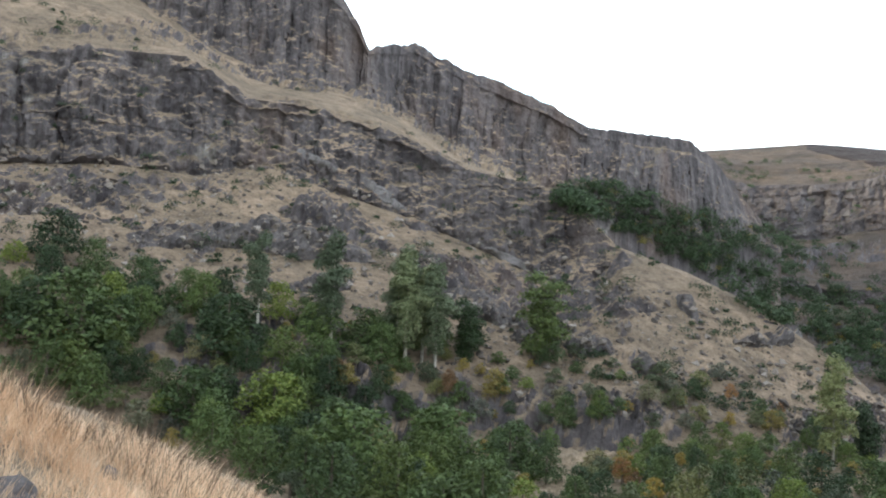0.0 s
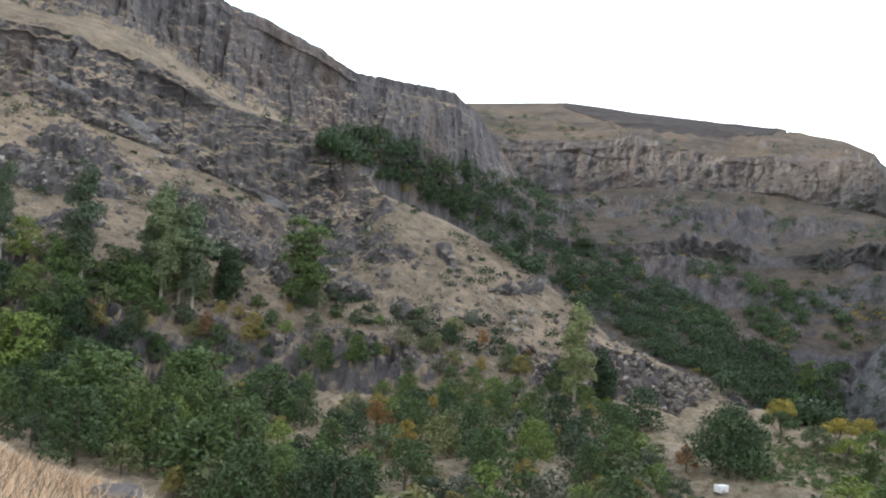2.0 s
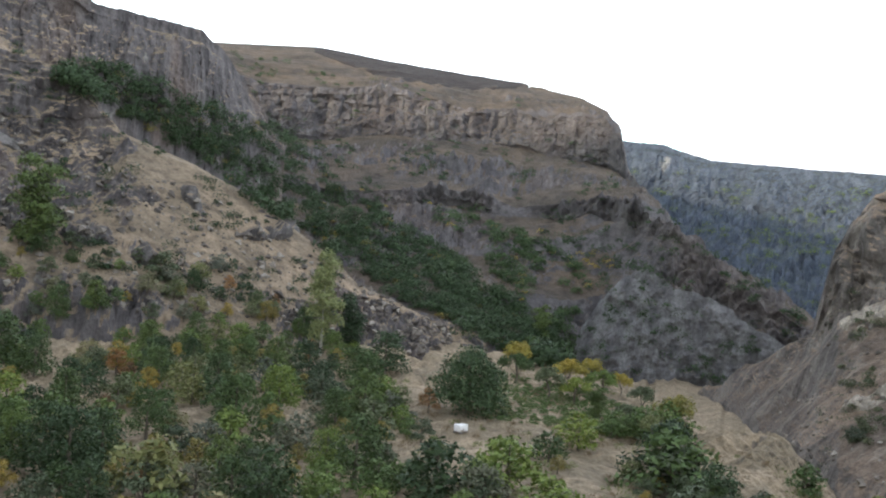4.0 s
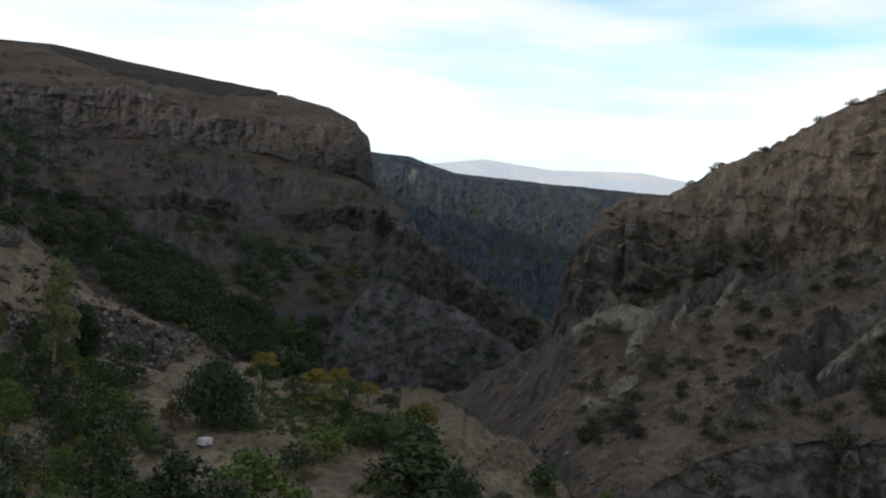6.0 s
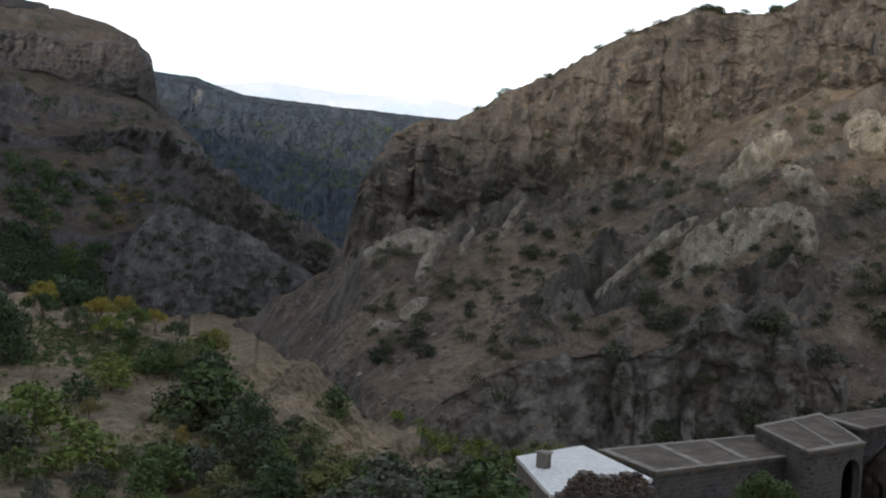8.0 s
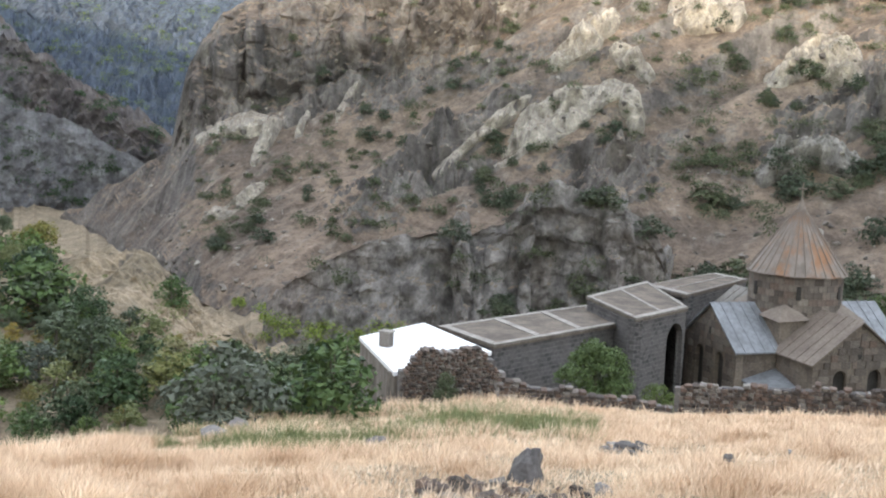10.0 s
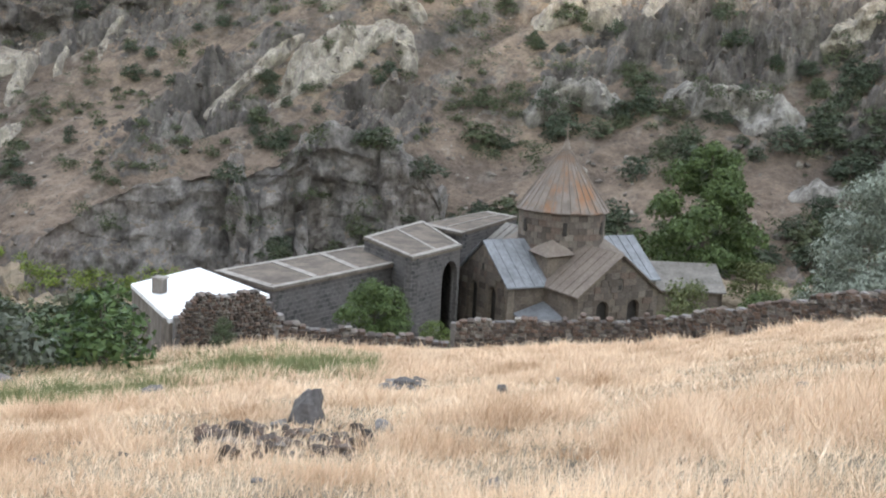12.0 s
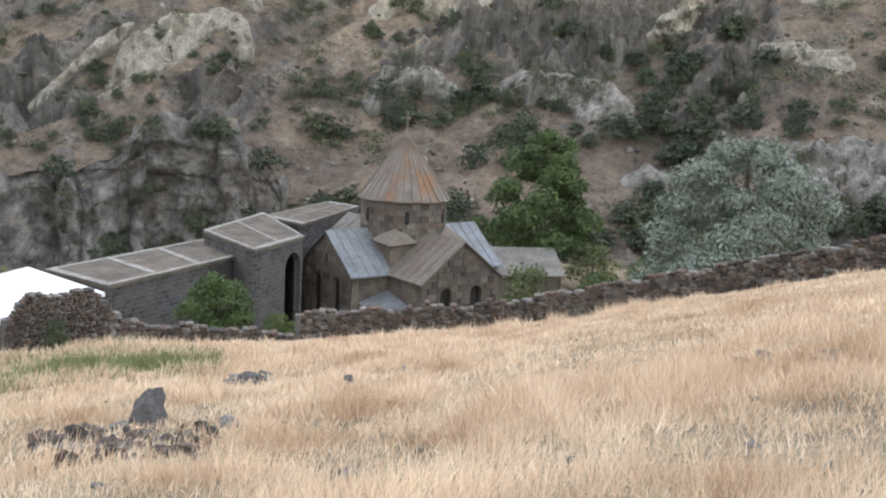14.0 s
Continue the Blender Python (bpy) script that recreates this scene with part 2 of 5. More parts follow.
A_BASE = [(-60, 235, 7), (-24, 235, 7.9), (-18, 235, 8.4), (-13.5, 236, 8.2), (-9.7, 238, 8.8), (-5.4, 240, 7.6), (-1.7, 238, 6.6), (2.4, 234, 4.9), (5.2, 230, 3.8),
          (8.2, 226, 4.0), (9.4, 226, 5.2), (12.6, 224, 4.2), (15.4, 222, 3.0), (20.2, 220, 0.0), (21.8, 219, -1.4), (26.4, 217, -3.2), (29, 216, -4.1)]
A_TOP = [(-60, 243, 12), (-24, 243, 13.5), (-18.8, 243, 14.2), (-14.5, 244, 14.3), (-11.1, 245, 12.4), (-7.5, 247, 12.3), (-3.1, 247, 11.2), (1, 243, 9.4), (5, 238, 8.7), (7.5, 235, 7.3), (9, 232, 5.6), (12.6, 228, 4.4), (15.4, 225, 3.15), (20.2, 222, 0.15), (21.8, 221, -1.3), (26.4, 219, -3.1), (29, 218, -4)]
A_BACK = [(-60, 330, 18), (-24, 330, 19), (-18, 330, 17.5), (-13.9, 325, 15.3), (-9.4, 310, 13.6), (-4.8, 320, 13.4), (-0.7, 330, 11), (3.1, 325, 9.3), (6.2, 310, 7.0),
          (9, 270, 3.0), (15, 255, -1.0), (20, 250, -4.0), (29, 245, -7)]
sheet("cliff_near", np.concatenate([np.arange(-60, -27, 0.6), np.arange(-27, 29, 0.1)]),
      [(A_FOOT, 40, 0, 3, 1.2), (A_MID, 66, 0.6, 3, 1.5), (A_BASE, 90, 3.6, 2.4, 0.7), (A_TOP, 44, 0.5, 3, 0.55), (A_BACK, 1, 0, 3, 1.0)],
      basalt, "grey-brown basalt cliff of upright columns above a dry talus slope", "cliff", 3, patchy=(24.0, -0.02), strata=0.6)
# the upper cliff behind it
U_BASE = [(-60, 320, 16), (-24, 322, 18.6), (-18, 322, 17), (-13.9, 316, 14.6), (-9.4, 302, 13.2), (-4.8, 306, 13.0), (-3.2, 326, 12), (-0.7, 332, 10.7), (3.1, 338, 9.0), (6.2, 345, 8.2), (10.1, 372, 6.8), (14.5, 400, 6.0), (17.5, 430, 5.5)]
U_SKIRT = [(-60, 312, 8), (-4.8, 300, 6), (-3.2, 318, 6), (6.2, 338, 1), (17.5, 420, -2)]
# left of bearing -24 the cliff is unseen and raised to shade the mesa
U_TOP = [(-60, 335, 33), (-40, 335, 28), (-24, 335, 24), (-13, 328, 21), (-8, 312, 19.5), (-6.2, 312, 17.9), (-5.3, 312, 16.5), (-4.8, 314, 15.6), (-2.3, 340, 16.0), (-0.9, 342, 15.2), (1.7, 346, 14.3),
         (5.4, 352, 12.9), (7.3, 358, 11.9), (12.7, 395, 11.2), (13.7, 405, 10.4), (15.2, 425, 8.8), (17.5, 440, 5.6)]
U_BACK = [(-60, 600, 15), (-8, 600, 10), (0, 600, 8.4), (8, 650, 6), (13, 700, 6), (17.5, 500, 3)]
sheet("cliff_upper", np.concatenate([np.arange(-60, -27, 0.6), np.arange(-27, 17.5, 0.085)]),
      [(U_SKIRT, 6, 0, 3, 1), (U_BASE, 95, 4.2, 2.6, 0.8), (U_TOP, 8, 0, 3, 0.45), (U_BACK, 1, 0, 3, 1)],
      basalt, "dark columned upper basalt cliff under a grassy plateau edge", "cliff", 8)
# the mesa across the side valley, with its wooded gully and its spur
M_FOOT = [(2, 240, -10), (15, 240, -10), (25, 270, -9), (31, 330, -8), (35, 372, -7.5), (41, 372, -7), (48, 372, -7)]
M_LOW = [(2, 420, 7), (9, 420, 6.4), (14, 455, 4.4), (20, 470, 3.0), (26, 480, 3.1), (33.4, 470, 3.2), (36.2, 440, 2.9), (38, 420, 2.2), (40.4, 405, 0.7), (45.7, 390, -2.2), (48, 385, -4.6)]
M_BAND = [(2, 424, 7.3), (9, 424, 6.7), (14, 459, 4.9), (17, 466, 4.1), (20, 472, 3.4), (22, 477, 3.5), (25, 483, 4.0), (28, 482, 3.9), (30, 478, 3.5), (33.4, 474, 4.1), (36.2, 444, 4.2), (38, 424, 3), (40.4, 409, 1.2), (45.7, 394, -1.7), (48, 389, -4.1)]
M_BASE = [(2, 560, 7.2), (9, 560, 7.0), (14, 600, 6.2), (16, 604, 6.0), (19.2, 609, 6.1), (22.8, 610, 6.7), (25.8, 610, 6.7), (28.8, 610, 6.5), (31.8, 600, 6.2), (34.7, 590, 5.7), (35.8, 560, 5.1), (36.6, 500, 4.7), (38, 445, 3.4), (40.4, 425, 1.45), (45.7, 402, -1.55), (48, 397, -4)]
M_TOP = [(2, 566, 9.4), (13.7, 606, 9.4), (15.9, 612, 8.8), (19.6, 614, 8.9), (22.6, 616, 9.3), (25.1, 616, 8.8), (27.5, 616, 8.3), (29.6, 616, 8.5), (31.6, 610, 8.3), (33.4, 602, 8.5), (34.5, 597, 8.3), (35.3, 583, 7.5), (35.8, 566, 5.6), (36.6, 505, 4.75), (38, 450, 3.45), (40.4, 428, 1.5), (45.7, 404, -1.5), (48, 399, -4)]
M_SKY = [(2, 720, 10.2), (13.7, 730, 10.74), (18.8, 740, 11.04), (22.5, 740, 10.64), (29.5, 735, 10.04), (33, 700, 9.44), (34.5, 660, 8.8), (35.3, 625, 7.7), (35.8, 590, 5.7), (36.6, 515, 4.8), (38, 460, 3.4), (40.4, 440, 1.2), (45.7, 412, -2.5), (48, 405, -5)]
M_BACK = [(2, 1100, 6), (30, 1100, 6), (34, 900, 4), (36, 650, 2), (40, 520, -3), (48, 470, -7)]
sheet("cliff_mesa", np.arange(2, 48, 0.1),
      [(M_FOOT, 80, 0, 4, 2.2), (M_LOW, 18, 3.0, 4, 1.5), (M_BAND, 26, 0, 4, 2.0), (M_BASE, 48, 5.5, 4.5, 0.9), (M_TOP, 20, 0, 5, 0.8), (M_SKY, 6, 0, 5, 0.35), (M_BACK, 1, 0, 5, 1)],
      mesa_rock, "flat-topped basalt mesa with cliff bands and brush on its flanks", "mesa", 12, rib=5.0, patchy=(45.0, 0.1), strata=1.5)
# the far wall of the gorge, its haze painted into the rock colour
W_FOOT = [(30, 800, -5), (44, 800, -5), (58, 760, -5)]
W_LEDGE = [(30, 1050, 4.6), (36, 1060, 4.6), (44, 1050, 3.9), (52, 1030, 3.6), (58, 1030, 3.6)]
W_SKY = [(30, 1080, 7.2), (35.4, 1080, 7.3), (37.5, 1080, 7.2), (40, 1080, 6.5), (46.2, 1080, 6.2), (51, 1080, 6.0), (58, 1080, 5.8)]
W_BACK = [(30, 1900, 4.5), (58, 1900, 3.4)]
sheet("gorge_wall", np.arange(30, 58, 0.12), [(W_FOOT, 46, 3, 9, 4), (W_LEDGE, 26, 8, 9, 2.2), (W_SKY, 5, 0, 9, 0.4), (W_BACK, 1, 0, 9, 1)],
      haze_coloured_rock, "far wall of the gorge, coloured blue-grey for haze, under a level plateau", "cliff", 21)
# mountains on the horizon, their haze painted as a pale blue base colour
H_SKY = [(28, 4300, 6.0), (35, 4300, 6.4), (38.5, 4300, 6.9), (41.5, 4350, 7.35), (45.2, 4350, 7.0), (48.5, 4350, 7.1), (50, 4300, 7.1), (52, 4300, 6.8), (57, 4300, 6.3), (64, 4300, 6)]
H_FOOT = [(28, 3600, 2), (64, 3600, 2)]
H_BACK = [(28, 4700, 5), (64, 4700, 5)]
hazy, nt, bsdf = nodes_of("haze_coloured_mountain")
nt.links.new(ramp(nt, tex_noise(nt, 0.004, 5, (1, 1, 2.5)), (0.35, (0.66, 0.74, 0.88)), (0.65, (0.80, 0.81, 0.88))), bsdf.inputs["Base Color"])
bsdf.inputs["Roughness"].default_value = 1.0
sheet("mountain_far", np.arange(28, 64, 0.2), [(H_FOOT, 40, 0, 9, 4), (H_SKY, 8, 0, 9, 0.5), (H_BACK, 1, 0, 9, 1)], hazy, "mountains on the horizon, coloured pale blue for haze", "mountain", 30)
# the steep ridge across the river
R_TOE = [(39.5, 360, -6.2), (40.6, 340, -6.2), (42.8, 285, -7.2), (45, 239, -8.6), (47.2, 205, -10), (50.8, 182, -11.2), (55.9, 167, -12), (62, 165, -12), (75, 165, -11.6), (90, 160, -10.5), (104, 150, -9.5), (130, 140, -8)]
R_LOW = [(39.5, 362, -6.1), (40.6, 342, -5.9), (43.2, 300, -5.6), (46.1, 262, -5.2), (48, 248, -5), (52, 235, -4.4), (58, 225, -3.6), (64, 222, -3.0), (70, 222, -2.2), (80, 220, -3.0), (92, 215, -2.0), (104, 210, 0), (130, 200, 3)]
R_CLIFF = [(39.5, 364, -6), (40.6, 344, -5.7), (43.2, 318, -4.15), (46.0, 300, -1.7), (46.8, 300, 0.5), (48.5, 300, 0.4), (52, 298, 1.2), (56, 294, 2.4), (60, 290, 4.0), (64, 288, 6.0), (70, 288, 8.0), (80, 288, 9), (92, 285, 9), (104, 280, 11), (130, 260, 14)]
R_SKY = [(39.5, 366, -5.9), (40.6, 346, -5.6), (43.2, 322, -4.1), (45.6, 306, -1.9), (45.95, 306, 0.1), (46.4, 308, 2.2), (47.2, 310, 3.6), (48.1, 311, 5), (49.5, 310, 5.9), (51, 310, 5.7), (52.5, 308, 6.6), (55, 306, 8.1), (57.8, 303, 9.6), (60, 301, 10.8), (62.7, 300, 11.9), (63.8, 299, 12.3), (65, 299, 12.2), (67, 299, 11.9), (68, 299, 12.4), (70.3, 299, 13.5), (80, 299, 16), (104, 291, 19), (130, 271, 21)]
R_BACK = [(39.5, 390, -8), (46, 380, -3), (55, 430, 3), (70, 480, 7), (104, 520, 11), (130, 520, 14)]
sheet("ridge_east", np.concatenate([np.arange(39.5, 106, 0.105), np.arange(106, 130, 0.6)]),
      [(R_TOE, 80, 0.0, 4, 1.9), (R_LOW, 90, 0.0, 4, 2.4), (R_CLIFF, 70, 4.2, 4.5, 1.2), (R_SKY, 6, 0, 4, 0.6), (R_BACK, 1, 0, 4, 1)],
      tuff, "steep brown rocky ridge with scree and crags across the river", "ridge", 40, rib=6.0, patchy=(24.0, 0.06), strata=1.2)
# the ground: the grassy spur underfoot, the valley, the orchard shelf and the river bed, out to the horizon
G_IN = [(-180, -0.05, 88.2), (180, -0.05, 88.2)]
G_BROW = [(-180, 40, 7), (-90, 40, 9), (-45, 20, 3), (-30, 10, -0.5), (-22.4, 9, -3.2), (-18.3, 10, -4.2), (-14, 11, -6.3), (-10.2, 12, -7.6), (-7.8, 12, -9.2), (-2.2, 12, -10.6), (1.9, 13, -13), (10, 14, -16), (25, 16, -18.5),
          (38.9, 22, -17.4), (45.8, 28, -17.1), (50.3, 36, -16.1), (56.1, 47, -15.6), (62.6, 47, -15), (72.6, 48, -14.8), (83.1, 48, -13.9), (89.2, 46, -12.6), (95.9, 44, -10.9), (103.7, 42, -8.8), (130, 40, -2), (180, 40, 7)]
G_LOW = [(-180, 70, 12), (-90, 70, 12), (-45, 50, 2), (-30, 32, -22), (-10, 34, -29), (10, 38, -29), (30, 44, -26), (40, 50, -22.5), (50, 56, -19.4), (56, 60, -16), (72, 58, -15.6), (90, 57, -14.8), (104, 54, -13), (130, 60, -2), (180, 70, 12)]
G_MID = [(-180, 140, 16), (-90, 140, 16), (-45, 100, 2), (-30, 70, -14), (-10, 80, -13.5), (10, 90, -12), (22, 100, -10.5), (30, 105, -9.6), (40, 100, -10.8), (47, 80, -13.2), (52, 70, -15), (56, 74, -13.6), (72, 88, -11.2), (90, 90, -10.4), (104, 90, -9.5), (130, 100, 0), (180, 140, 16)]
# bearings -180 to -66: unseen hill behind the camera, raised to block the sun
G_EDGE = [(-180, 300, 16), (-130, 300, 20), (-107, 300, 21.3), (-90, 300, 22), (-66, 300, 20), (-45, 160, 0), (-30, 150, -5), (-10, 155, -6), (10, 165, -5.6), (20, 190, -5), (24.5, 200, -4.7), (27.5, 205, -4.2), (31.8, 190, -4.75), (36.7, 165, -6.05), (40.7, 140, -7.5), (43.4, 128, -8.0), (45.6, 115, -9.2), (47.5, 105, -10.6),
          (50.2, 92, -12.0), (53.3, 84, -13.5), (58, 92, -12), (72, 106, -10.5), (90, 108, -10), (104, 108, -9), (130, 130, -2), (180, 300, 16)]
# the same unseen hill further out, height chosen to shade gorge and mesa
G_BED = [(-180, 600, 9), (-130, 600, 14), (-107, 600, 15.5), (-90, 520, 18.5), (-66, 500, 25), (-52, 500, 22), (-45, 260, -8), (-30, 240, -9), (-10, 240, -9), (20, 245, -9.2), (30, 250, -8.2), (40, 205, -10), (46, 165, -12.4), (52, 150, -13.5), (72, 140, -14.5), (104, 135, -13.5), (130, 200, -7), (180, 600, 9)]
G_FAR = [(-180, 4900, 0.5), (180, 4900, 0.5)]
gb = np.concatenate([np.arange(-180, -34, 3.0), np.arange(-34, 110, 0.36), np.arange(110, 180, 3.0)])
ground = sheet("ground", gb, [(G_IN, 70, 0, 3, 0.004), (G_BROW, 26, 0, 3, 0.016), (G_LOW, 44, 0, 3, 0.3), (G_MID, 56, 0, 3, 0.35), (G_EDGE, 24, 0, 3, 0.8), (G_BED, 12, 0, 3, 1.2), (G_FAR, 1, 0, 3, 0)],
               dry_ground, "dry grassy hillside falling to a wooded valley floor", "ground", 50, wrap=True)


def outcrop(name, b0, b1, low, high, r, material, label, seed, lean=0.5, rows=26, depth=1.6, width=3.5, back=16, blunt=0.55, beds=0.5):
    """A crag standing out of a slope between two bearings; lean: where along it the top is highest."""
    b = np.linspace(b0, b1, int((b1 - b0) / 0.09) + 8)
    f = (b - b0) / (b1 - b0)
    hump = np.where(f < lean, f / lean, (1 - f) / (1 - lean))
    hump = np.clip(hump, 0, 1) ** blunt * (0.92 + 0.10 * fbm(f * 5 + seed, f * 0, f * 0, 4))
    rise = low + (high - low) * (0.3 + 0.7 * hump)
    sink = 16 * (1 - hump) ** 2 + 1.5 * fbm(f * 5 + seed, f * 0, f * 0, 3)
    knots = [np.stack([b, rr, el], 1) for rr, el in
             ((r - 3 + sink, np.full_like(b, low - 3.4)), (r + sink, np.full_like(b, low)), (r + 7 + sink, rise), (r + 7 + back + sink, rise - 4.0))]
    return sheet(name, b, [(knots[0], 6, 0, 3, 0.4), (knots[1], rows, depth, width, 1.15), (knots[2], 8, 0, 3, 0.5), (knots[3], 1, 0, 3, 0.3)], material, label, "rock outcrop", seed, strata=beds)


outcrop("rock_bluff", 50.5, 63.6, -13.2, -5.0, 149, grey_rock, "dark layered rock bluff above the river", 61, 0.72, 60, 2.2, 4.6, 34, 0.5, 0.8)
outcrop("rock_bluff", 60.6, 72.4, -13.0, -2.5, 143, grey_rock, "dark layered rock bluff above the river", 67, 0.6, 60, 2.6, 5.0, 34, 0.28, 0.9)
outcrop("rock_face", 33.5, 45.5, -7.0, 0.9, 366, face_rock, "bare grey rock face at the foot of the mesa spur", 91, 0.3, 60, 0.8, 6.0, 30, 0.55, 0.3)


# ---- helpers for things ----
def part(name, data, material, parent, label=""):
    """Links a bmesh or mesh as one mesh object under a thing or a part."""
    if isinstance(data, bmesh.types.BMesh):
        me = bpy.data.meshes.new(name)
        data.to_mesh(me)
        data.free()
    else:
        me = data
    if material and not me.materials:
        me.materials.append(material)
    ob = new(name, me)
    ob.parent = parent
    if label:
        ob["label"] = label
    return ob


def thing(name, label, category, group="", m=None, kind=""):
    ob = tagged(new(name), label, category, group, kind)
    ob.empty_display_size = 0.2
    if m is not None:
        ob.matrix_basis = m
    return ob


def raw_mesh(name, verts, faces, material, smooth=False):
    ob = mesh_object(name, verts, faces, material, smooth)
    me = ob.data
    bpy.data.objects.remove(ob)
    return me


land_view = bpy.context.evaluated_depsgraph_get()


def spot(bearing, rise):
    """The place on the land that the camera at the origin sees on that bearing and rise; None for the sky."""
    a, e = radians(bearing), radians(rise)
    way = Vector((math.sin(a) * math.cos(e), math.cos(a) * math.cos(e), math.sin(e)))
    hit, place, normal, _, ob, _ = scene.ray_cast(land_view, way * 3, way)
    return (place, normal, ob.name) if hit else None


def drop(x, y, top=400.0):
    hit, place, _, _, _, _ = scene.ray_cast(land_view, Vector((x, y, top)), Vector((0, 0, -1)))
    return place.z if hit else -20.0


# ---- crags and ribs that break out of the slopes ----
def crag(name, label, path, wide, proud, material, seed, steps=1.0, blunt=0.5, lift=0.35, broken=1.0, flute=1.0):
    """A rib of bare rock lying on a slope along a line of (bearing, rise), wide in degrees to each side, proud in metres."""
    k = np.array(path, dtype=float)
    run = np.concatenate([[0], np.cumsum(np.hypot(*np.diff(k, axis=0).T))])
    n, m = max(10, int(run[-1] / (0.13 * steps))), max(8, int(2 * wide / (0.12 * steps)))
    n, m = min(n, 90), min(m, 34)
    f = np.linspace(0, 1, n)
    cb, ce = np.interp(f * run[-1], run, k[:, 0]), np.interp(f * run[-1], run, k[:, 1])
    tb, te = np.gradient(cb), np.gradient(ce)
    tl = np.hypot(tb, te) + 1e-9
    tb, te = tb / tl, te / tl
    width = wide * np.sin(np.pi * np.clip(f * 0.94 + 0.03, 0, 1)) ** 0.45 * (0.85 + 0.3 * fbm(f * 6 + seed, f * 0, f * 0, 3))
    place, away = np.zeros((n, m, 3)), np.zeros(3)
    got = None
    for i in range(n):
        for j in range(m):
            q = 2 * j / (m - 1) - 1
            hit = spot(cb[i] - te[i] * q * width[i], ce[i] + tb[i] * q * width[i])
            if hit:
                got = hit[0]
                away += np.array(hit[1])
            place[i, j] = got if got else (0, 0, -30)
    away = away / (np.linalg.norm(away) + 1e-9)
    view = -place.mean((0, 1))
    away = away * 0.5 + view / np.linalg.norm(view) * 0.5 + np.array((0, 0, lift))
    # even out the seat so that the rib does not tear where the slope steps
    for _ in range(3):
        place[1:-1] = (place[:-2] + 2 * place[1:-1] + place[2:]) / 4
        place[:, 1:-1] = (place[:, :-2] + 2 * place[:, 1:-1] + place[:, 2:]) / 4
    q = np.abs(np.linspace(-1, 1, m))[None]
    x, y, z = place[..., 0], place[..., 1], place[..., 2]
    side = np.clip(1 - q ** 2.4, 0, 1) ** blunt
    ends = np.clip(np.sin(np.pi * f), 0, 1)[:, None] ** 0.4
    lump = 0.75 + 0.5 * fbm(x / 7 + seed, y / 7, z * flute / 7, 3) + 0.35 * (1 - 2 * np.abs(fbm(x / 4, y / 4 + seed, z * flute / 5, 3)))
    bed = hash01(np.floor((z + fbm(x / 6, y / 6, z / 6, 2)) / 1.3).astype(np.int64), np.full(z.shape, seed, dtype=np.int64)) - 0.5
    across = (x * view[1] - y * view[0]) / np.linalg.norm(view)
    joint = hash01(np.floor(across / 2.1 + 0.7 * fbm(x / 5, y / 5, z / 3, 2)).astype(np.int64), np.floor((z * flute + across * 0.3) / 2.9 + 0.6 * fbm(x / 4, y / 4 + 9, z / 4, 2)).astype(np.int64)) - 0.5
    gone = np.clip((fbm(x / 6 + 3 * seed, y / 6, z / 6, 3) - 0.22) / 0.25, 0, 1)
    body = side * ends
    rise = proud * body * lump + np.minimum(0.3 * proud, 1.1) * (bed + 1.3 * joint) * body - 0.75 * broken * proud * gone * body + 0.3 * fbm(x / 1.1, y / 1.1, z / 1.1 + seed, 2) - 0.9 * (1 - body)
    return tagged(mesh_object(name, (place + away * rise[..., None]).reshape(-1, 3), grid_faces(n, m), material), label, "rock outcrop", kind="structure")


def ploughed_field():
    """Dark tilled land that follows the plateau above the mesa's edge up to its skyline."""
    cols = np.arange(18.6, 30.4, 0.2)
    lows = np.interp(cols, [18.6, 20.5, 22.6, 25.7, 28.9, 30.4], [10.7, 10.2, 9.75, 9.45, 9.6, 9.95])
    grid = np.zeros((12, len(cols), 3))
    for j, (b, low) in enumerate(zip(cols, lows)):
        top = 11.5
        while top > low + 0.06 and not spot(b, top):
            top -= 0.02
        for i in range(10):
            hit = spot(b, low + (top - low) * i / 9)
            p = hit[0] if hit else polar(b, 740, 740 * math.tan(radians(top)))
            grid[i, j] = p + (Vector((0, 0, 0.5)) - p.normalized() * 0.8) * min(1.0, 0.1 + min(b - 18.6, 30.2 - b) * 0.8)
        for i in (10, 11):
            grid[i, j] = grid[9, j] + np.array(polar(b, 14 * (i - 9), 0.4 - 3 * (i - 10)))
    grid[0, :, 2] -= 1.6
    for _ in range(2):
        grid[:, 1:-1] = (grid[:, :-2] + 2 * grid[:, 1:-1] + grid[:, 2:]) / 4
    tagged(mesh_object("plateau_field", grid.reshape(-1, 3), grid_faces(12, len(cols)), dark_field), "dark ploughed field on the plateau above the mesa", "field", kind="structure")


dark_field = land("dark_field", (0.034, 0.028, 0.027), (0.025, 0.021, 0.021), (0.03, 0.026, 0.026), (0.036, 0.03, 0.03), 0.2, 0.4, 12.0)
basalt_rib = land("basalt_rib", (0.20, 0.155, 0.11), (0.13, 0.105, 0.08), (0.060, 0.055, 0.056), (0.135, 0.125, 0.122), 0.9, 1.1, 4.0)
grey_scree = land("grey_scree", (0.17, 0.16, 0.158), (0.135, 0.128, 0.126), (0.14, 0.132, 0.13), (0.2, 0.19, 0.186), 0.8, 1.0, 3.0)
ploughed_field()
PALE, GREY = "pale crag on the ridge side", "rounded grey crag on the ridge side"
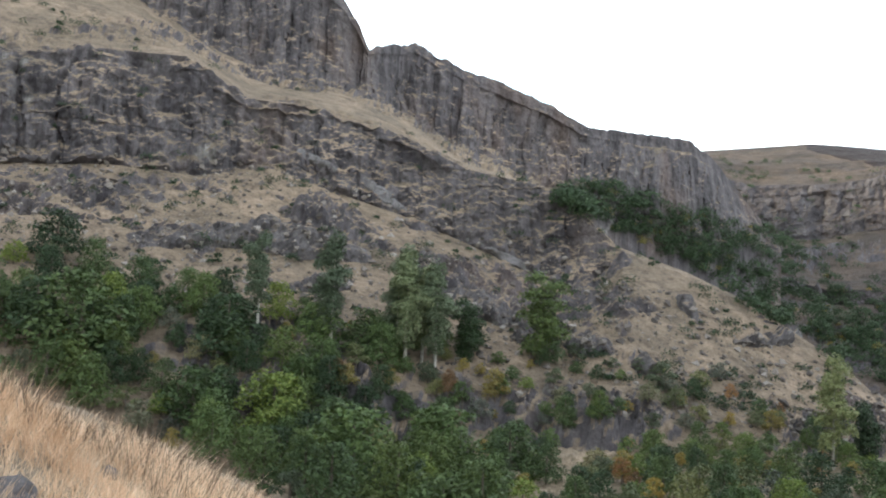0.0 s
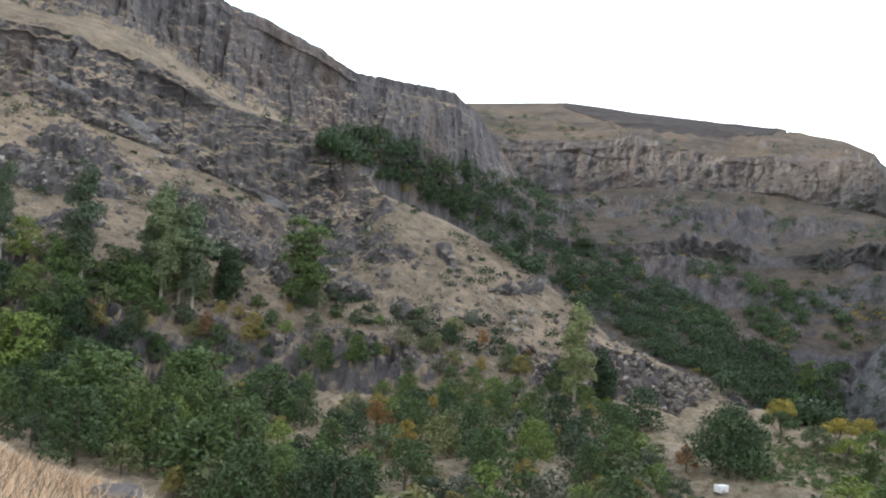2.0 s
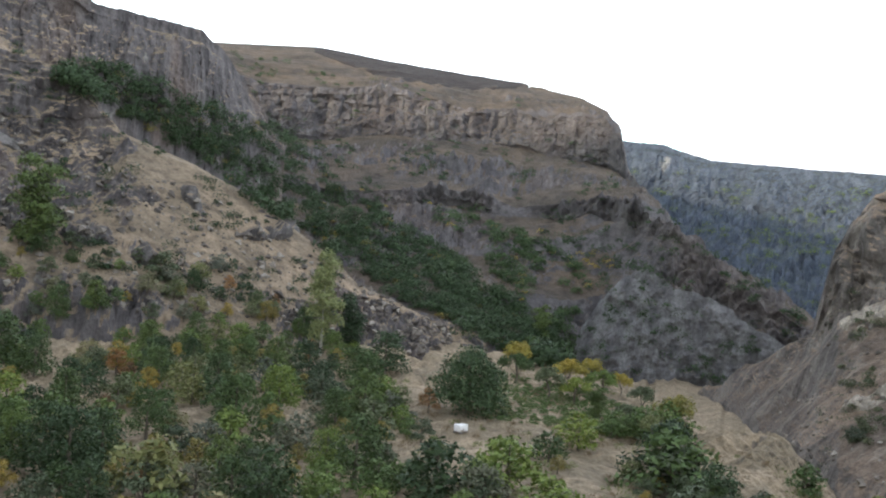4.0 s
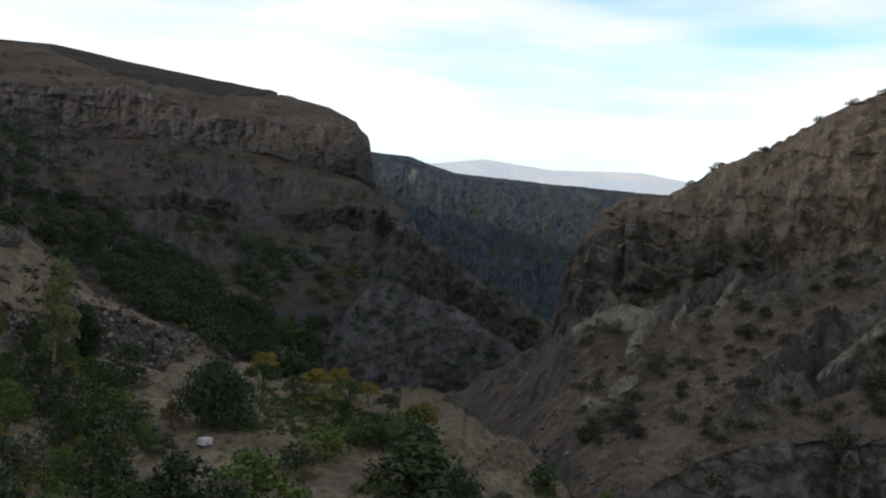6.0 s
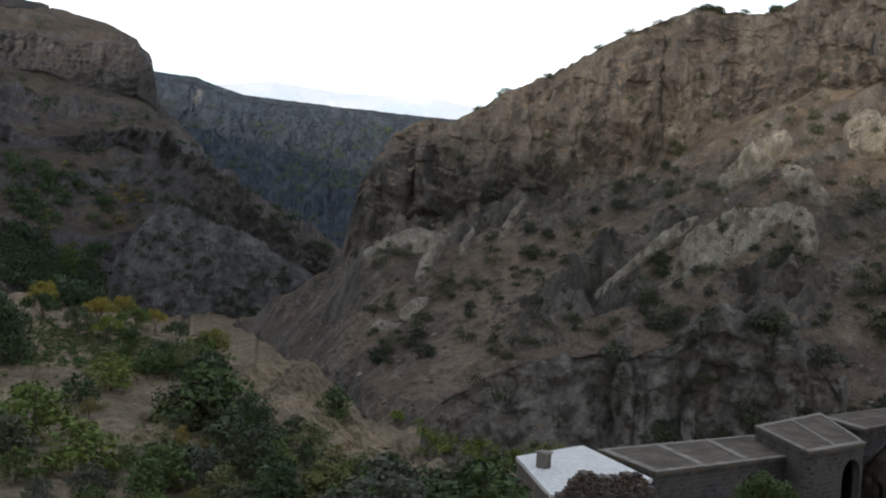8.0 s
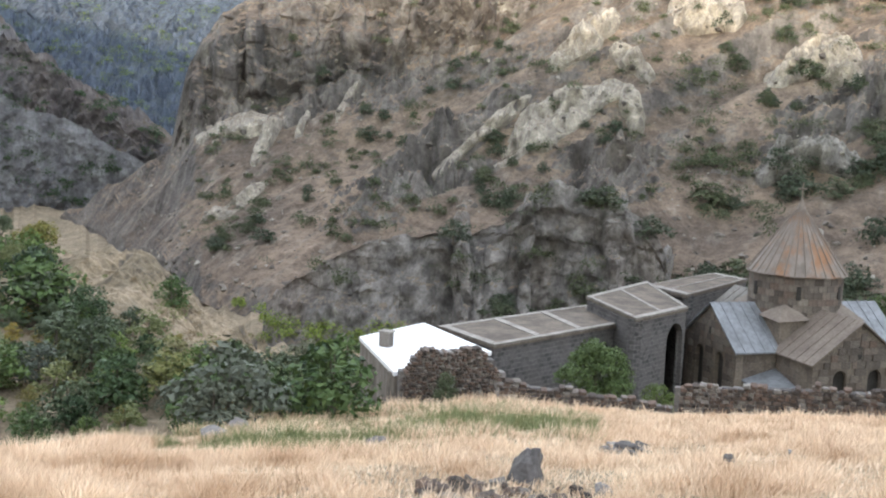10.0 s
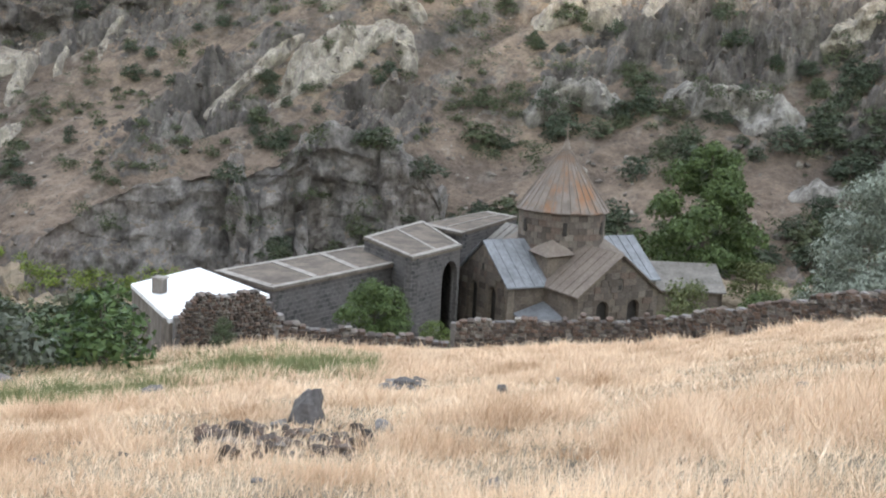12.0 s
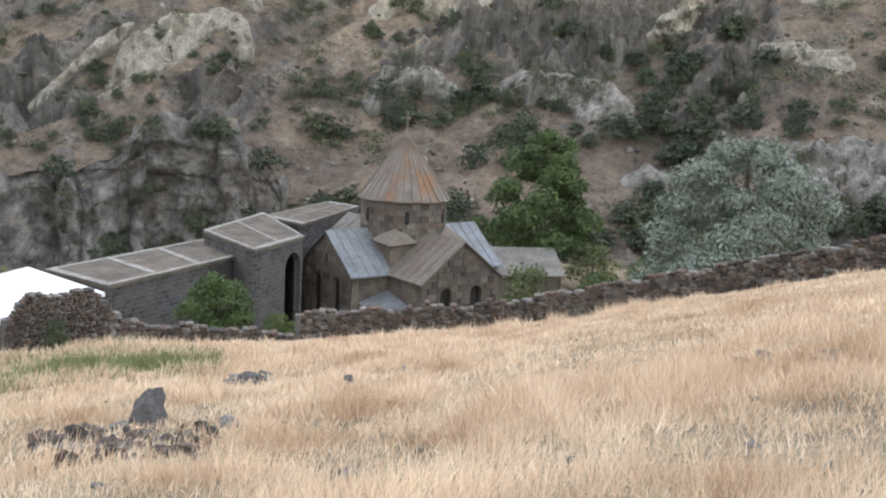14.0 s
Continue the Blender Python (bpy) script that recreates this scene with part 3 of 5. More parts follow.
for path, wide, proud in (
        ([(47.0, -5.9), (48.8, -5.0), (50.7, -3.5)], 0.4, 2.0), ([(49.7, -2.8), (50.5, -1.3), (51.5, 0.3)], 0.5, 3.0),
        ([(46.8, -1.6), (48.6, -0.8), (50.2, -0.6), (51.0, -0.2)], 0.75, 2.5), ([(52.0, -1.3), (52.7, 0.3)], 0.32, 2.2),
        ([(54.0, -0.3), (55.3, 2.1)], 0.42, 2.0), ([(59.3, -3.0), (61.2, -1.2), (62.9, 0.3), (64.5, 1.7)], 0.5, 2.6),
        ([(62.6, -2.4), (64.4, -0.6), (66.3, 0.7), (68.6, 2.0), (69.4, 2.2)], 1.15, 4.0), ([(69.2, 2.4), (70.2, -0.3)], 0.7, 3.5),
        ([(65.3, 3.0), (67.2, 4.5), (68.8, 6.0)], 1.0, 4.0), ([(68.4, 4.3), (70.8, 2.5)], 0.75, 3.5), ([(71.2, 6.4), (73.6, 5.7), (75.2, 6.3)], 1.2, 4.5),
        ([(76.4, 2.4), (78.9, 4.2), (80.9, 3.0)], 1.3, 4.0), ([(90.9, 1.9), (92.4, 3.0), (93.7, 4.6)], 1.1, 3.0),
        # pale rock past bearing 96 also puts sunlight on the upper ridge as colour
        ([(96.4, 2.0), (98.7, 1.6), (101.4, 1.1)], 0.8, 2.0), ([(82.0, 3.4), (83.4, 4.6)], 0.6, 2.0), ([(98.0, 4.6), (101.0, 5.2), (104.0, 4.6)], 1.0, 2.5)):
    crag("pale_crag", PALE, path, wide, proud, pale_rock, int(path[0][0] * 10), broken=0.7)
for path, wide, proud in (
        ([(76.2, -2.4), (77.6, -1.4), (79.3, -0.9), (81.2, -1.6)], 1.25, 5.5), ([(83.3, -0.7), (85.7, -1.0), (88.4, -1.4), (90.7, -2.0)], 1.2, 5.0),
        ([(97.6, -3.6), (100.9, -4.2), (104.5, -4.0)], 1.6, 4.0), ([(72.2, -7.6), (72.0, -5.9)], 0.35, 2.5), ([(90.0, -5.4), (93.0, -5.0)], 0.7, 2.5)):
    crag("grey_crag", GREY, path, wide, proud, dome_rock, int(path[0][0] * 10), broken=0.5)
for path, wide, proud in (
        ([(64.6, -10.8), (64.5, -6.4), (64.6, -3.4)], 0.7, 3.2), ([(69.6, -9.4), (69.4, -6.0), (69.2, -2.9)], 1.0, 2.6),
        ([(61.4, -11.4), (61.2, -6.8), (61.0, -4.0)], 0.7, 4.0)):
    crag("rock_buttress", "dark layered buttress of the bluff above the river", path, wide, proud, grey_rock, int(path[0][0] * 10) + 3, 0.85, 0.28, 0.35, 0.1)
for b, low, high, wide, proud in ((46.9, -0.6, 2.6, 0.5, 4), (48.3, 0.1, 4.6, 0.75, 6), (49.8, 0.5, 5.7, 0.7, 7), (52.4, 1.0, 6.2, 0.8, 6), (54.8, 2.7, 7.6, 0.9, 5), (57.1, 3.7, 8.8, 1.0, 6),
                                  (59.9, 5.6, 10.0, 0.9, 5), (62.8, 7.2, 11.2, 0.8, 5), (64.6, 7.9, 11.9, 0.9, 6), (69.0, 8.9, 12.4, 1.0, 5), (73.5, 8.5, 12.5, 1.2, 5), (79, 8.5, 13, 1.4, 5), (87, 7, 11, 1.4, 4)):
    crag("crown_buttress", "brown columned buttress under the crest of the ridge", [(b + 0.15, low), (b, (low + high) / 2), (b - 0.15, high)], wide, proud * 0.55, tuff, int(b * 10) + 7, 1.0, 0.4, 0.0, 0.2, 0.15)
for path, wide, proud in (
        ([(3.2, 0.2), (6.0, 0.9), (9.2, 0.0)], 0.8, 3.5), ([(15.4, 0.8), (18.6, 1.3)], 0.55, 3.0), ([(-17.0, 4.7), (-10.0, 5.2), (-4.0, 4.4)], 0.9, 3.5),
        ([(-2.4, 2.6), (2.0, 1.9), (4.6, 1.2)], 0.7, 3.0), ([(9.6, -0.4), (11.4, -1.0)], 0.45, 2.5), ([(12.2, 3.2), (13.6, 1.6)], 0.4, 2.5), ([(-9.0, 2.6), (-5.0, 2.9)], 0.6, 2.5)):
    crag("rock_rib", "dark rock rib on the dry slope", path, wide, proud, basalt_rib, int(path[0][0] * 10) + 500, broken=0.8)
SCREE_FAN = "pale grey scree streak below the basalt cliff"
for path, wide in (([(-5.0, 8.8), (-2.0, 6.8)], 0.45), ([(0.8, 5.8), (3.0, 4.9), (5.4, 3.9)], 0.32), ([(-8.5, 10.0), (-6.0, 8.9)], 0.4)):
    crag("scree_fan", SCREE_FAN, path, wide, 0.8, grey_scree, int(path[0][0] * 10) + 300, 1.5)
land_view = bpy.context.evaluated_depsgraph_get()


# ---- foliage, bark and straw ----
def leaf_material(name, a, b, rough=0.6, calm=0.0):
    m, nt, bsdf = nodes_of(name)
    info = nt.nodes.new("ShaderNodeObjectInfo")
    geo = nt.nodes.new("ShaderNodeNewGeometry")
    base = mix(nt, geo.outputs["Random Per Island"], a, b)
    tone = ramp(nt, info.outputs["Random"], (0.0, (0.52, 0.58, 0.62)), (0.45, (0.95, 0.96, 0.98)), (0.8, (1.45, 1.32, 1.05)), (1.0, (1.95, 1.6, 1.05)))
    nt.links.new(mix(nt, 1.0 - calm, base, tone, "MULTIPLY"), bsdf.inputs["Base Color"])
    bsdf.inputs["Roughness"].default_value = rough
    return m


slope_leaf = leaf_material("slope_leaf", (0.034, 0.048, 0.028), (0.066, 0.080, 0.048), calm=0.6)
dark_leaf = leaf_material("dark_leaf", (0.030, 0.055, 0.022), (0.060, 0.095, 0.036))
green_leaf = leaf_material("green_leaf", (0.055, 0.095, 0.028), (0.105, 0.150, 0.045))
olive_leaf = leaf_material("olive_leaf", (0.060, 0.080, 0.040), (0.105, 0.125, 0.065))
poplar_leaf = leaf_material("poplar_leaf", (0.085, 0.118, 0.06), (0.16, 0.195, 0.105))
yellow_leaf = leaf_material("yellow_leaf", (0.225, 0.165, 0.042), (0.16, 0.15, 0.05), calm=0.5)
orange_leaf = leaf_material("orange_leaf", (0.215, 0.112, 0.05), (0.155, 0.102, 0.055), calm=0.5)
silver_leaf = leaf_material("silver_leaf", (0.125, 0.148, 0.112), (0.275, 0.305, 0.255), calm=0.7)
turning_leaf = leaf_material("turning_leaf", (0.10, 0.115, 0.032), (0.19, 0.165, 0.045))
grey_leaf = leaf_material("grey_leaf", (0.075, 0.085, 0.06), (0.12, 0.13, 0.095))
twig_leaf = leaf_material("twig_leaf", (0.10, 0.08, 0.06), (0.15, 0.12, 0.085))


def plain(name, a, b, scale, rough=0.9, stretch=(1, 1, 1), relief=0.3, dist=0.02):
    m, nt, bsdf = nodes_of(name)
    big, fine = tex_noise(nt, scale, 5, stretch), tex_noise(nt, scale * 6, 5, stretch)
    col = mix(nt, ramp(nt, big, (0.35, 0.0), (0.65, 1.0)), a, b)
    nt.links.new(mix(nt, 0.6, col, ramp(nt, fine, (0.3, 0.6), (0.7, 1.3)), "MULTIPLY"), bsdf.inputs["Base Color"])
    bsdf.inputs["Roughness"].default_value = rough
    bump(nt, bsdf, fine, relief, dist)
    return m


bark = plain("bark", (0.09, 0.075, 0.06), (0.15, 0.125, 0.10), 3.0, stretch=(1, 1, 0.2))
pale_bark = plain("pale_bark", (0.45, 0.43, 0.38), (0.28, 0.26, 0.22), 2.0)


def tube(points, radii, sides=6):
    """Verts and quads of a tapered, bending round stem."""
    verts = []
    for p, r in zip(points, radii):
        for k in range(sides):
            a = 2 * math.pi * k / sides
            verts.append((p[0] + r * math.cos(a), p[1] + r * math.sin(a), p[2]))
    faces = [(i * sides + k, i * sides + (k + 1) % sides, (i + 1) * sides + (k + 1) % sides, (i + 1) * sides + k)
             for i in range(len(points) - 1) for k in range(sides)]
    return np.array(verts, dtype=float), np.array(faces)


def join_quads(pieces):
    vs, fs, n = [], [], 0
    for v, f in pieces:
        vs.append(v), fs.append(f + n)
        n += len(v)
    return np.concatenate(vs), np.concatenate(fs)


def leaf_quads(rng, centres, size, narrow=0.55, upright=0.0, out=None):
    """One pointed leaf spray a centre; out: the way each one faces, more or less."""
    n = len(centres)
    t1 = rng.normal(size=(n, 3))
    t1[:, 2] += upright * 3
    if out is None:
        t2 = np.cross(t1, rng.normal(size=(n, 3)))
    else:
        face = out + rng.normal(size=(n, 3)) * 0.6
        face[:, 2] += 0.15
        t1 = t1 - face * (np.sum(t1 * face, 1) / (np.sum(face * face, 1) + 1e-9))[:, None]
        t2 = np.cross(face, t1)
    t1 /= np.linalg.norm(t1, axis=1)[:, None] + 1e-9
    t2 /= np.linalg.norm(t2, axis=1)[:, None] + 1e-9
    s = size * rng.uniform(0.6, 1.35, n)[:, None]
    v = np.stack([centres - t1 * s * 0.8 - t2 * s * narrow, centres - t1 * s * 0.8 + t2 * s * narrow, centres + t1 * s * 1.1], 1).reshape(-1, 3)
    return v, np.arange(3 * n).reshape(-1, 3)


def clump_points(rng, clumps, n):
    """Places on and in the shells of the clumps, and the way out of the clump at each."""
    w = np.array([c[3] * c[4] for c in clumps])
    pick = rng.choice(len(clumps), n, p=w / w.sum())
    c = np.array(clumps)[pick]
    d = rng.normal(size=(n, 3))
    d /= np.linalg.norm(d, axis=1)[:, None]
    d[:, 2] = np.where(d[:, 2] < -0.35, -d[:, 2] * 0.6, d[:, 2])
    ragged = 1 + 0.16 * fbm(d[:, 0] * 2.2 + pick, d[:, 1] * 2.2, d[:, 2] * 2.2, 2)
    deep = np.where(rng.uniform(size=n) < 0.22, rng.uniform(0.4, 0.8, n), rng.uniform(0.8, 1.08, n))
    return c[:, :3] + d * c[:, 3:] * (ragged * deep)[:, None], d


def tree(name, label, seed, height, spread, n, leaf, leaf_mat, bark_mat=bark, clear=0.25, clumps=12, group="", narrow=0.55, upright=0.0, column=False, category="tree", bent=0.0, lump=1.0):
    """A tree: a tapered trunk with limbs under a crown of leaf sprays in uneven clumps."""
    rng = np.random.default_rng(seed)
    root = thing(name, label, category, group)
    blobs = []
    for k in range(clumps):
        if column:
            z = height * (clear + (0.97 - clear) * (k + 0.5) / clumps)
            w = spread * (0.55 + 0.5 * math.sin(math.pi * (k + 1.2) / (clumps + 1.0)))
            blobs.append((*(rng.normal(size=2) * spread * 0.25), z, w * 0.62, height / clumps * 1.1))
        else:
            a, q = k * 2.4 + rng.uniform(-0.5, 0.5), rng.uniform(0.25, 1) ** 0.5
            t = (k + 0.5) / clumps
            z = height * (clear + (0.86 - clear) * (0.16 + 0.84 * t))
            reach = spread * (0.66 + 0.3 * (1 - lump)) * q * math.sqrt(max(0.03, 1 - t ** 2.2))
            r = lump * spread * rng.uniform(0.36, 0.56) * (1.05 - 0.35 * t)
            blobs.append((reach * math.cos(a), reach * math.sin(a), z - r * 0.15, r, r * rng.uniform(0.75, 1.05)))
    pts, out = clump_points(rng, [(x, y, z, r, r, h) for x, y, z, r, h in blobs], n)
    part("crown", raw_mesh("crown", *leaf_quads(rng, pts, leaf, narrow, upright, out), leaf_mat), None, root)
    r0 = (0.011 if column else 0.028) * height
    stem = [(bent * math.sin(k * 1.1), bent * math.sin(k * 0.8 + 1) - bent * 0.84, height * 0.82 * k / 5 - 0.4 * (k == 0)) for k in range(6)]
    pieces = [tube(stem, [r0 * (1.25 - 0.21 * k) for k in range(6)])]
    for x, y, z, r, h in blobs[:0 if column else 4]:
        k = 1
        s = Vector(stem[k]).lerp(Vector(stem[k + 1]), rng.uniform(0.2, 1.0))
        e = Vector((x, y, z))
        mid = s.lerp(e, 0.5) + Vector((0, 0, 0.06 * height))
        pieces.append(tube([s, mid, e], [r0 * 0.5, r0 * 0.33, r0 * 0.1], 4))
    part("trunk", raw_mesh("trunk", *join_quads(pieces), bark_mat, True), None, root)
    root["tall"] = height
    return root


def block_stone(name, stops, rough=0.95):
    """Stone whose tone differs from block to block."""
    m, nt, bsdf = nodes_of(name)
    info = nt.nodes.new("ShaderNodeObjectInfo")
    isl = nt.nodes.new("ShaderNodeNewGeometry")
    add = nt.nodes.new("ShaderNodeMath")
    add.operation = "ADD"
    nt.links.new(info.outputs["Random"], add.inputs[0]), nt.links.new(isl.outputs["Random Per Island"], add.inputs[1])
    fr = nt.nodes.new("ShaderNodeMath")
    fr.operation = "FRACT"
    nt.links.new(add.outputs["Value"], fr.inputs[0])
    col = ramp(nt, fr.outputs["Value"], *stops)
    fine = tex_noise(nt, 5, 6)
    nt.links.new(mix(nt, 0.75, col, ramp(nt, fine, (0.3, 0.5), (0.7, 1.4)), "MULTIPLY"), bsdf.inputs["Base Color"])
    bsdf.inputs["Roughness"].default_value = rough
    bump(nt, bsdf, fine, 0.5, 0.03)
    return m


loose_stone = block_stone("loose_stone", ((0.0, (0.07, 0.062, 0.056)), (0.45, (0.14, 0.122, 0.106)), (0.8, (0.21, 0.185, 0.16)), (1.0, (0.31, 0.285, 0.25))))


class Nursery:
    """Grows each kind once, plants the grown one first and copies of it after that."""

    def __init__(self, kinds):
        self.kinds, self.fresh, self.rng = kinds, [True] * len(kinds), random.Random(len(kinds) * 7)
        self.first = [(1.0, 1.0)] * len(kinds)

    def plant(self, place, tall, wide=1.0):
        i = self.rng.randrange(len(self.kinds))
        k = self.kinds[i]
        s = tall / k["tall"]
        turn = self.rng.uniform(0, 360)
        m = pose(place[0], place[1], place[2] - 0.12 * s, 0, 0, turn)
        if self.fresh[i]:
            self.fresh[i], self.first[i] = False, (s * wide, s)
            k.matrix_basis = m @ Matrix.Diagonal((s * wide, s * wide, s, 1))
            return k
        a, b = self.first[i]
        return copy_thing(k, m @ Matrix.Diagonal((s * wide / a, s * wide / a, s / b, 1)))

    def clear(self):
        for k, f in zip(self.kinds, self.fresh):
            if f:
                for o in (*k.children_recursive, k):
                    bpy.data.objects.remove(o)


big = Nursery([tree("broadleaf_tree", "dense dark green broadleaf tree on the valley slope", 10 + k, 9, 4.0, 2600, 0.22, (dark_leaf, dark_leaf, green_leaf)[k], clumps=15, clear=0.0, group="valley trees") for k in range(3)])
shrubs = Nursery([tree("shrub", "rounded leafy green shrub on the valley floor", 20 + k, 4.0, 2.3, 850, 0.18, (dark_leaf, green_leaf, olive_leaf, olive_leaf, grey_leaf, green_leaf)[k], clumps=(9, 7, 11, 6, 8, 10)[k], clear=0.02, group="valley shrubs", category="shrub") for k in range(6)])
poplars = Nursery([tree("poplar", "tall thin poplar with pale trunk and sparse grey-green leaves", 30 + k, 12, 1.9, 6500, 0.13, poplar_leaf, pale_bark, clear=0.14, clumps=11, column=True, group="poplars") for k in range(3)])
tall_dark = Nursery([tree("upright_tree", "upright dark green tree with dense narrow crown", 36, 9, 2.6, 4200, 0.17, dark_leaf, clear=0.08, clumps=9, column=True)])
orchard = Nursery([tree("fruit_tree", "small orchard tree with crooked trunk and turning leaves", 40 + k, 4.2, 2.3, 1800, 0.13, (green_leaf, olive_leaf, turning_leaf)[k], clear=0.45, clumps=9, group="orchard trees", bent=0.25, lump=0.8) for k in range(3)])
yellows = Nursery([tree("autumn_tree", "small tree with bright yellow autumn leaves", 50 + k, 4.5, 2.0, 1300, 0.14, yellow_leaf, clear=0.1, clumps=8, group="autumn trees") for k in range(2)])
oranges = Nursery([tree("russet_tree", "small tree with russet autumn leaves", 55, 4.5, 1.9, 1300, 0.14, orange_leaf, clear=0.1, clumps=8, group="autumn trees")])

# trees placed and sized to fit the camera's view: bearing, rise of the foot, height in degrees
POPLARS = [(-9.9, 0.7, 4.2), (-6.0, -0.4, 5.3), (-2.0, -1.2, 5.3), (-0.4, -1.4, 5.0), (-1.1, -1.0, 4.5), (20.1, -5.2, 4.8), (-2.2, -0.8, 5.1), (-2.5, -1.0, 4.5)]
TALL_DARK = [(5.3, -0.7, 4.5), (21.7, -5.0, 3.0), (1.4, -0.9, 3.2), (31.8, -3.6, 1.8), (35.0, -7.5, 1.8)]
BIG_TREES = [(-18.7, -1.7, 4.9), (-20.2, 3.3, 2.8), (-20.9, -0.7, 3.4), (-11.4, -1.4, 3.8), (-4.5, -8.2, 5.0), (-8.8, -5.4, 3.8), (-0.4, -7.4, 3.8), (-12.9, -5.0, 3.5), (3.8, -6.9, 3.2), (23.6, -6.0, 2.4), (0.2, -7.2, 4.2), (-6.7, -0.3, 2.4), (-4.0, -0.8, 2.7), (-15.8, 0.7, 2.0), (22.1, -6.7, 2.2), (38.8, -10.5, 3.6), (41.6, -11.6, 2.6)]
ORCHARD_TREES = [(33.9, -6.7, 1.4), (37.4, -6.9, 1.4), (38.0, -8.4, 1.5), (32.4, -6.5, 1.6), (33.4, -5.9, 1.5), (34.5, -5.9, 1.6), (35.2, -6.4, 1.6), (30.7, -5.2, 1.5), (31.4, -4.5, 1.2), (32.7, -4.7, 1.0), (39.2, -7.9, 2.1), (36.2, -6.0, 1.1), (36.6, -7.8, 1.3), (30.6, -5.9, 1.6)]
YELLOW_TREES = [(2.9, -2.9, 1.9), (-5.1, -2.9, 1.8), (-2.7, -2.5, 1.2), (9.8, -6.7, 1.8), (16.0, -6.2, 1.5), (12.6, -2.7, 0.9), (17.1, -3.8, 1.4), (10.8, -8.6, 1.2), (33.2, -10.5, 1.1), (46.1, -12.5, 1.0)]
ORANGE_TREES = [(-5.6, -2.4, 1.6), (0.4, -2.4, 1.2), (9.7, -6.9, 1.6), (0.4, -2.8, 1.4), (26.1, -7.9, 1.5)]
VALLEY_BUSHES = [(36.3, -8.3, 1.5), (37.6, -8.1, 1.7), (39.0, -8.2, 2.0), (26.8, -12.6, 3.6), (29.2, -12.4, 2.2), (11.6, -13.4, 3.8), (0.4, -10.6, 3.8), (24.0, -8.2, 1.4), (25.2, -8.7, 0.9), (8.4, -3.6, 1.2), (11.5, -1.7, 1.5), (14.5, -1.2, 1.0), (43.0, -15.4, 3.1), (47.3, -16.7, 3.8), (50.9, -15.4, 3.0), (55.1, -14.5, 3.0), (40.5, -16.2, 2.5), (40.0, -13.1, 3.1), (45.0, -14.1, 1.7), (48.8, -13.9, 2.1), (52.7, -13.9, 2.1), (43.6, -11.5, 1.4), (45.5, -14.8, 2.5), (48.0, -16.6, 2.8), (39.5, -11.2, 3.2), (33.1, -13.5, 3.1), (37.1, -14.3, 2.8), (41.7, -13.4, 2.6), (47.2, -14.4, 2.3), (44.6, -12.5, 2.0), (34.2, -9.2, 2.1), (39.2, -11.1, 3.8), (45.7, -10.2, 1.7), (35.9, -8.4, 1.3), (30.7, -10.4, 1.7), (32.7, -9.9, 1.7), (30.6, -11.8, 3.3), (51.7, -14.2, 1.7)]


def plant_to_view(nursery, rows, wide=1.0):
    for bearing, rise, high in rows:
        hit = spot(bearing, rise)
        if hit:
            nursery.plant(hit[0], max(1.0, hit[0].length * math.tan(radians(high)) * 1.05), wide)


plant_to_view(poplars, [(b, e, h * 1.1) for b, e, h in POPLARS], 1.25)
plant_to_view(tall_dark, TALL_DARK, 1.2)
plant_to_view(big, BIG_TREES, 1.35)
plant_to_view(orchard, [(b, e - 0.1, h * 1.1) for b, e, h in ORCHARD_TREES], 1.0)
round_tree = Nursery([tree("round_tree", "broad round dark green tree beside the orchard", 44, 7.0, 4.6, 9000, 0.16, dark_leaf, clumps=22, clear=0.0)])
plant_to_view(round_tree, [(28.2, -7.8, 3.6)], 1.0)
plant_to_view(yellows, YELLOW_TREES)
plant_to_view(oranges, ORANGE_TREES)
plant_to_view(shrubs, VALLEY_BUSHES, 1.25)

# the wood that fills the valley below the cliffs
rng = random.Random(5)
wood_top = [(-28, 3.8), (-17, 2.6), (-11, 1.2), (-5, 0.2), (3, -0.4), (9, -1.0), (15, -2.1), (21, -4.6), (24, -7.0), (27, -10.2), (31, -11.8), (40, -13)]
planted = []
for k in range(7500):
    b = rng.uniform(-28, 38)
    hi = np.interp(b, [w[0] for w in wood_top], [w[1] for w in wood_top])
    e = rng.uniform(-16, hi)
    open_land = float(fbm(np.array([b / 3.4 + 40]), np.array([e / 1.3]), np.array([0.5]), 3)[0])
    if open_land > (0.55 if b < 3 else 0.33) and e > -8.5:
        continue
    hit = spot(b, e)
    if not hit:
        continue
    p = hit[0]
    if p.length < 40 or any((p.x - q.x) ** 2 + (p.y - q.y) ** 2 < (3.3 if p.length < 90 else (3.9 if b < 3 else 3.5)) ** 2 for q in planted):
        continue
    planted.append(p)
    kind, tall = rng.random(), rng.uniform(0.75, 1.25)
    if b > 24:
        shrubs.plant(p, 2.4 * tall, 1.2)
    elif b > 4 and e < -7:
        if kind < 0.2:
            big.plant(p, 6.0 * tall)
        elif kind < 0.84:
            shrubs.plant(p, 3.7 * tall, 1.15)
        elif kind < 0.96:
            yellows.plant(p, 3.0 * tall)
        else:
            oranges.plant(p, 2.8 * tall)
    elif b < -3 or e < -8:
        if kind < 0.62:
            big.plant(p, 7.4 * tall)
        elif kind < 0.93:
            shrubs.plant(p, 4.2 * tall, 1.1)
        else:
            yellows.plant(p, 3.4 * tall)
    elif kind < 0.16:
        big.plant(p, 5.2 * tall)
    elif kind < 0.86:
        shrubs.plant(p, 3.2 * tall, 1.15)
    elif kind < 0.97:
        yellows.plant(p, 2.6 * tall)
    else:
        oranges.plant(p, 2.8 * tall)

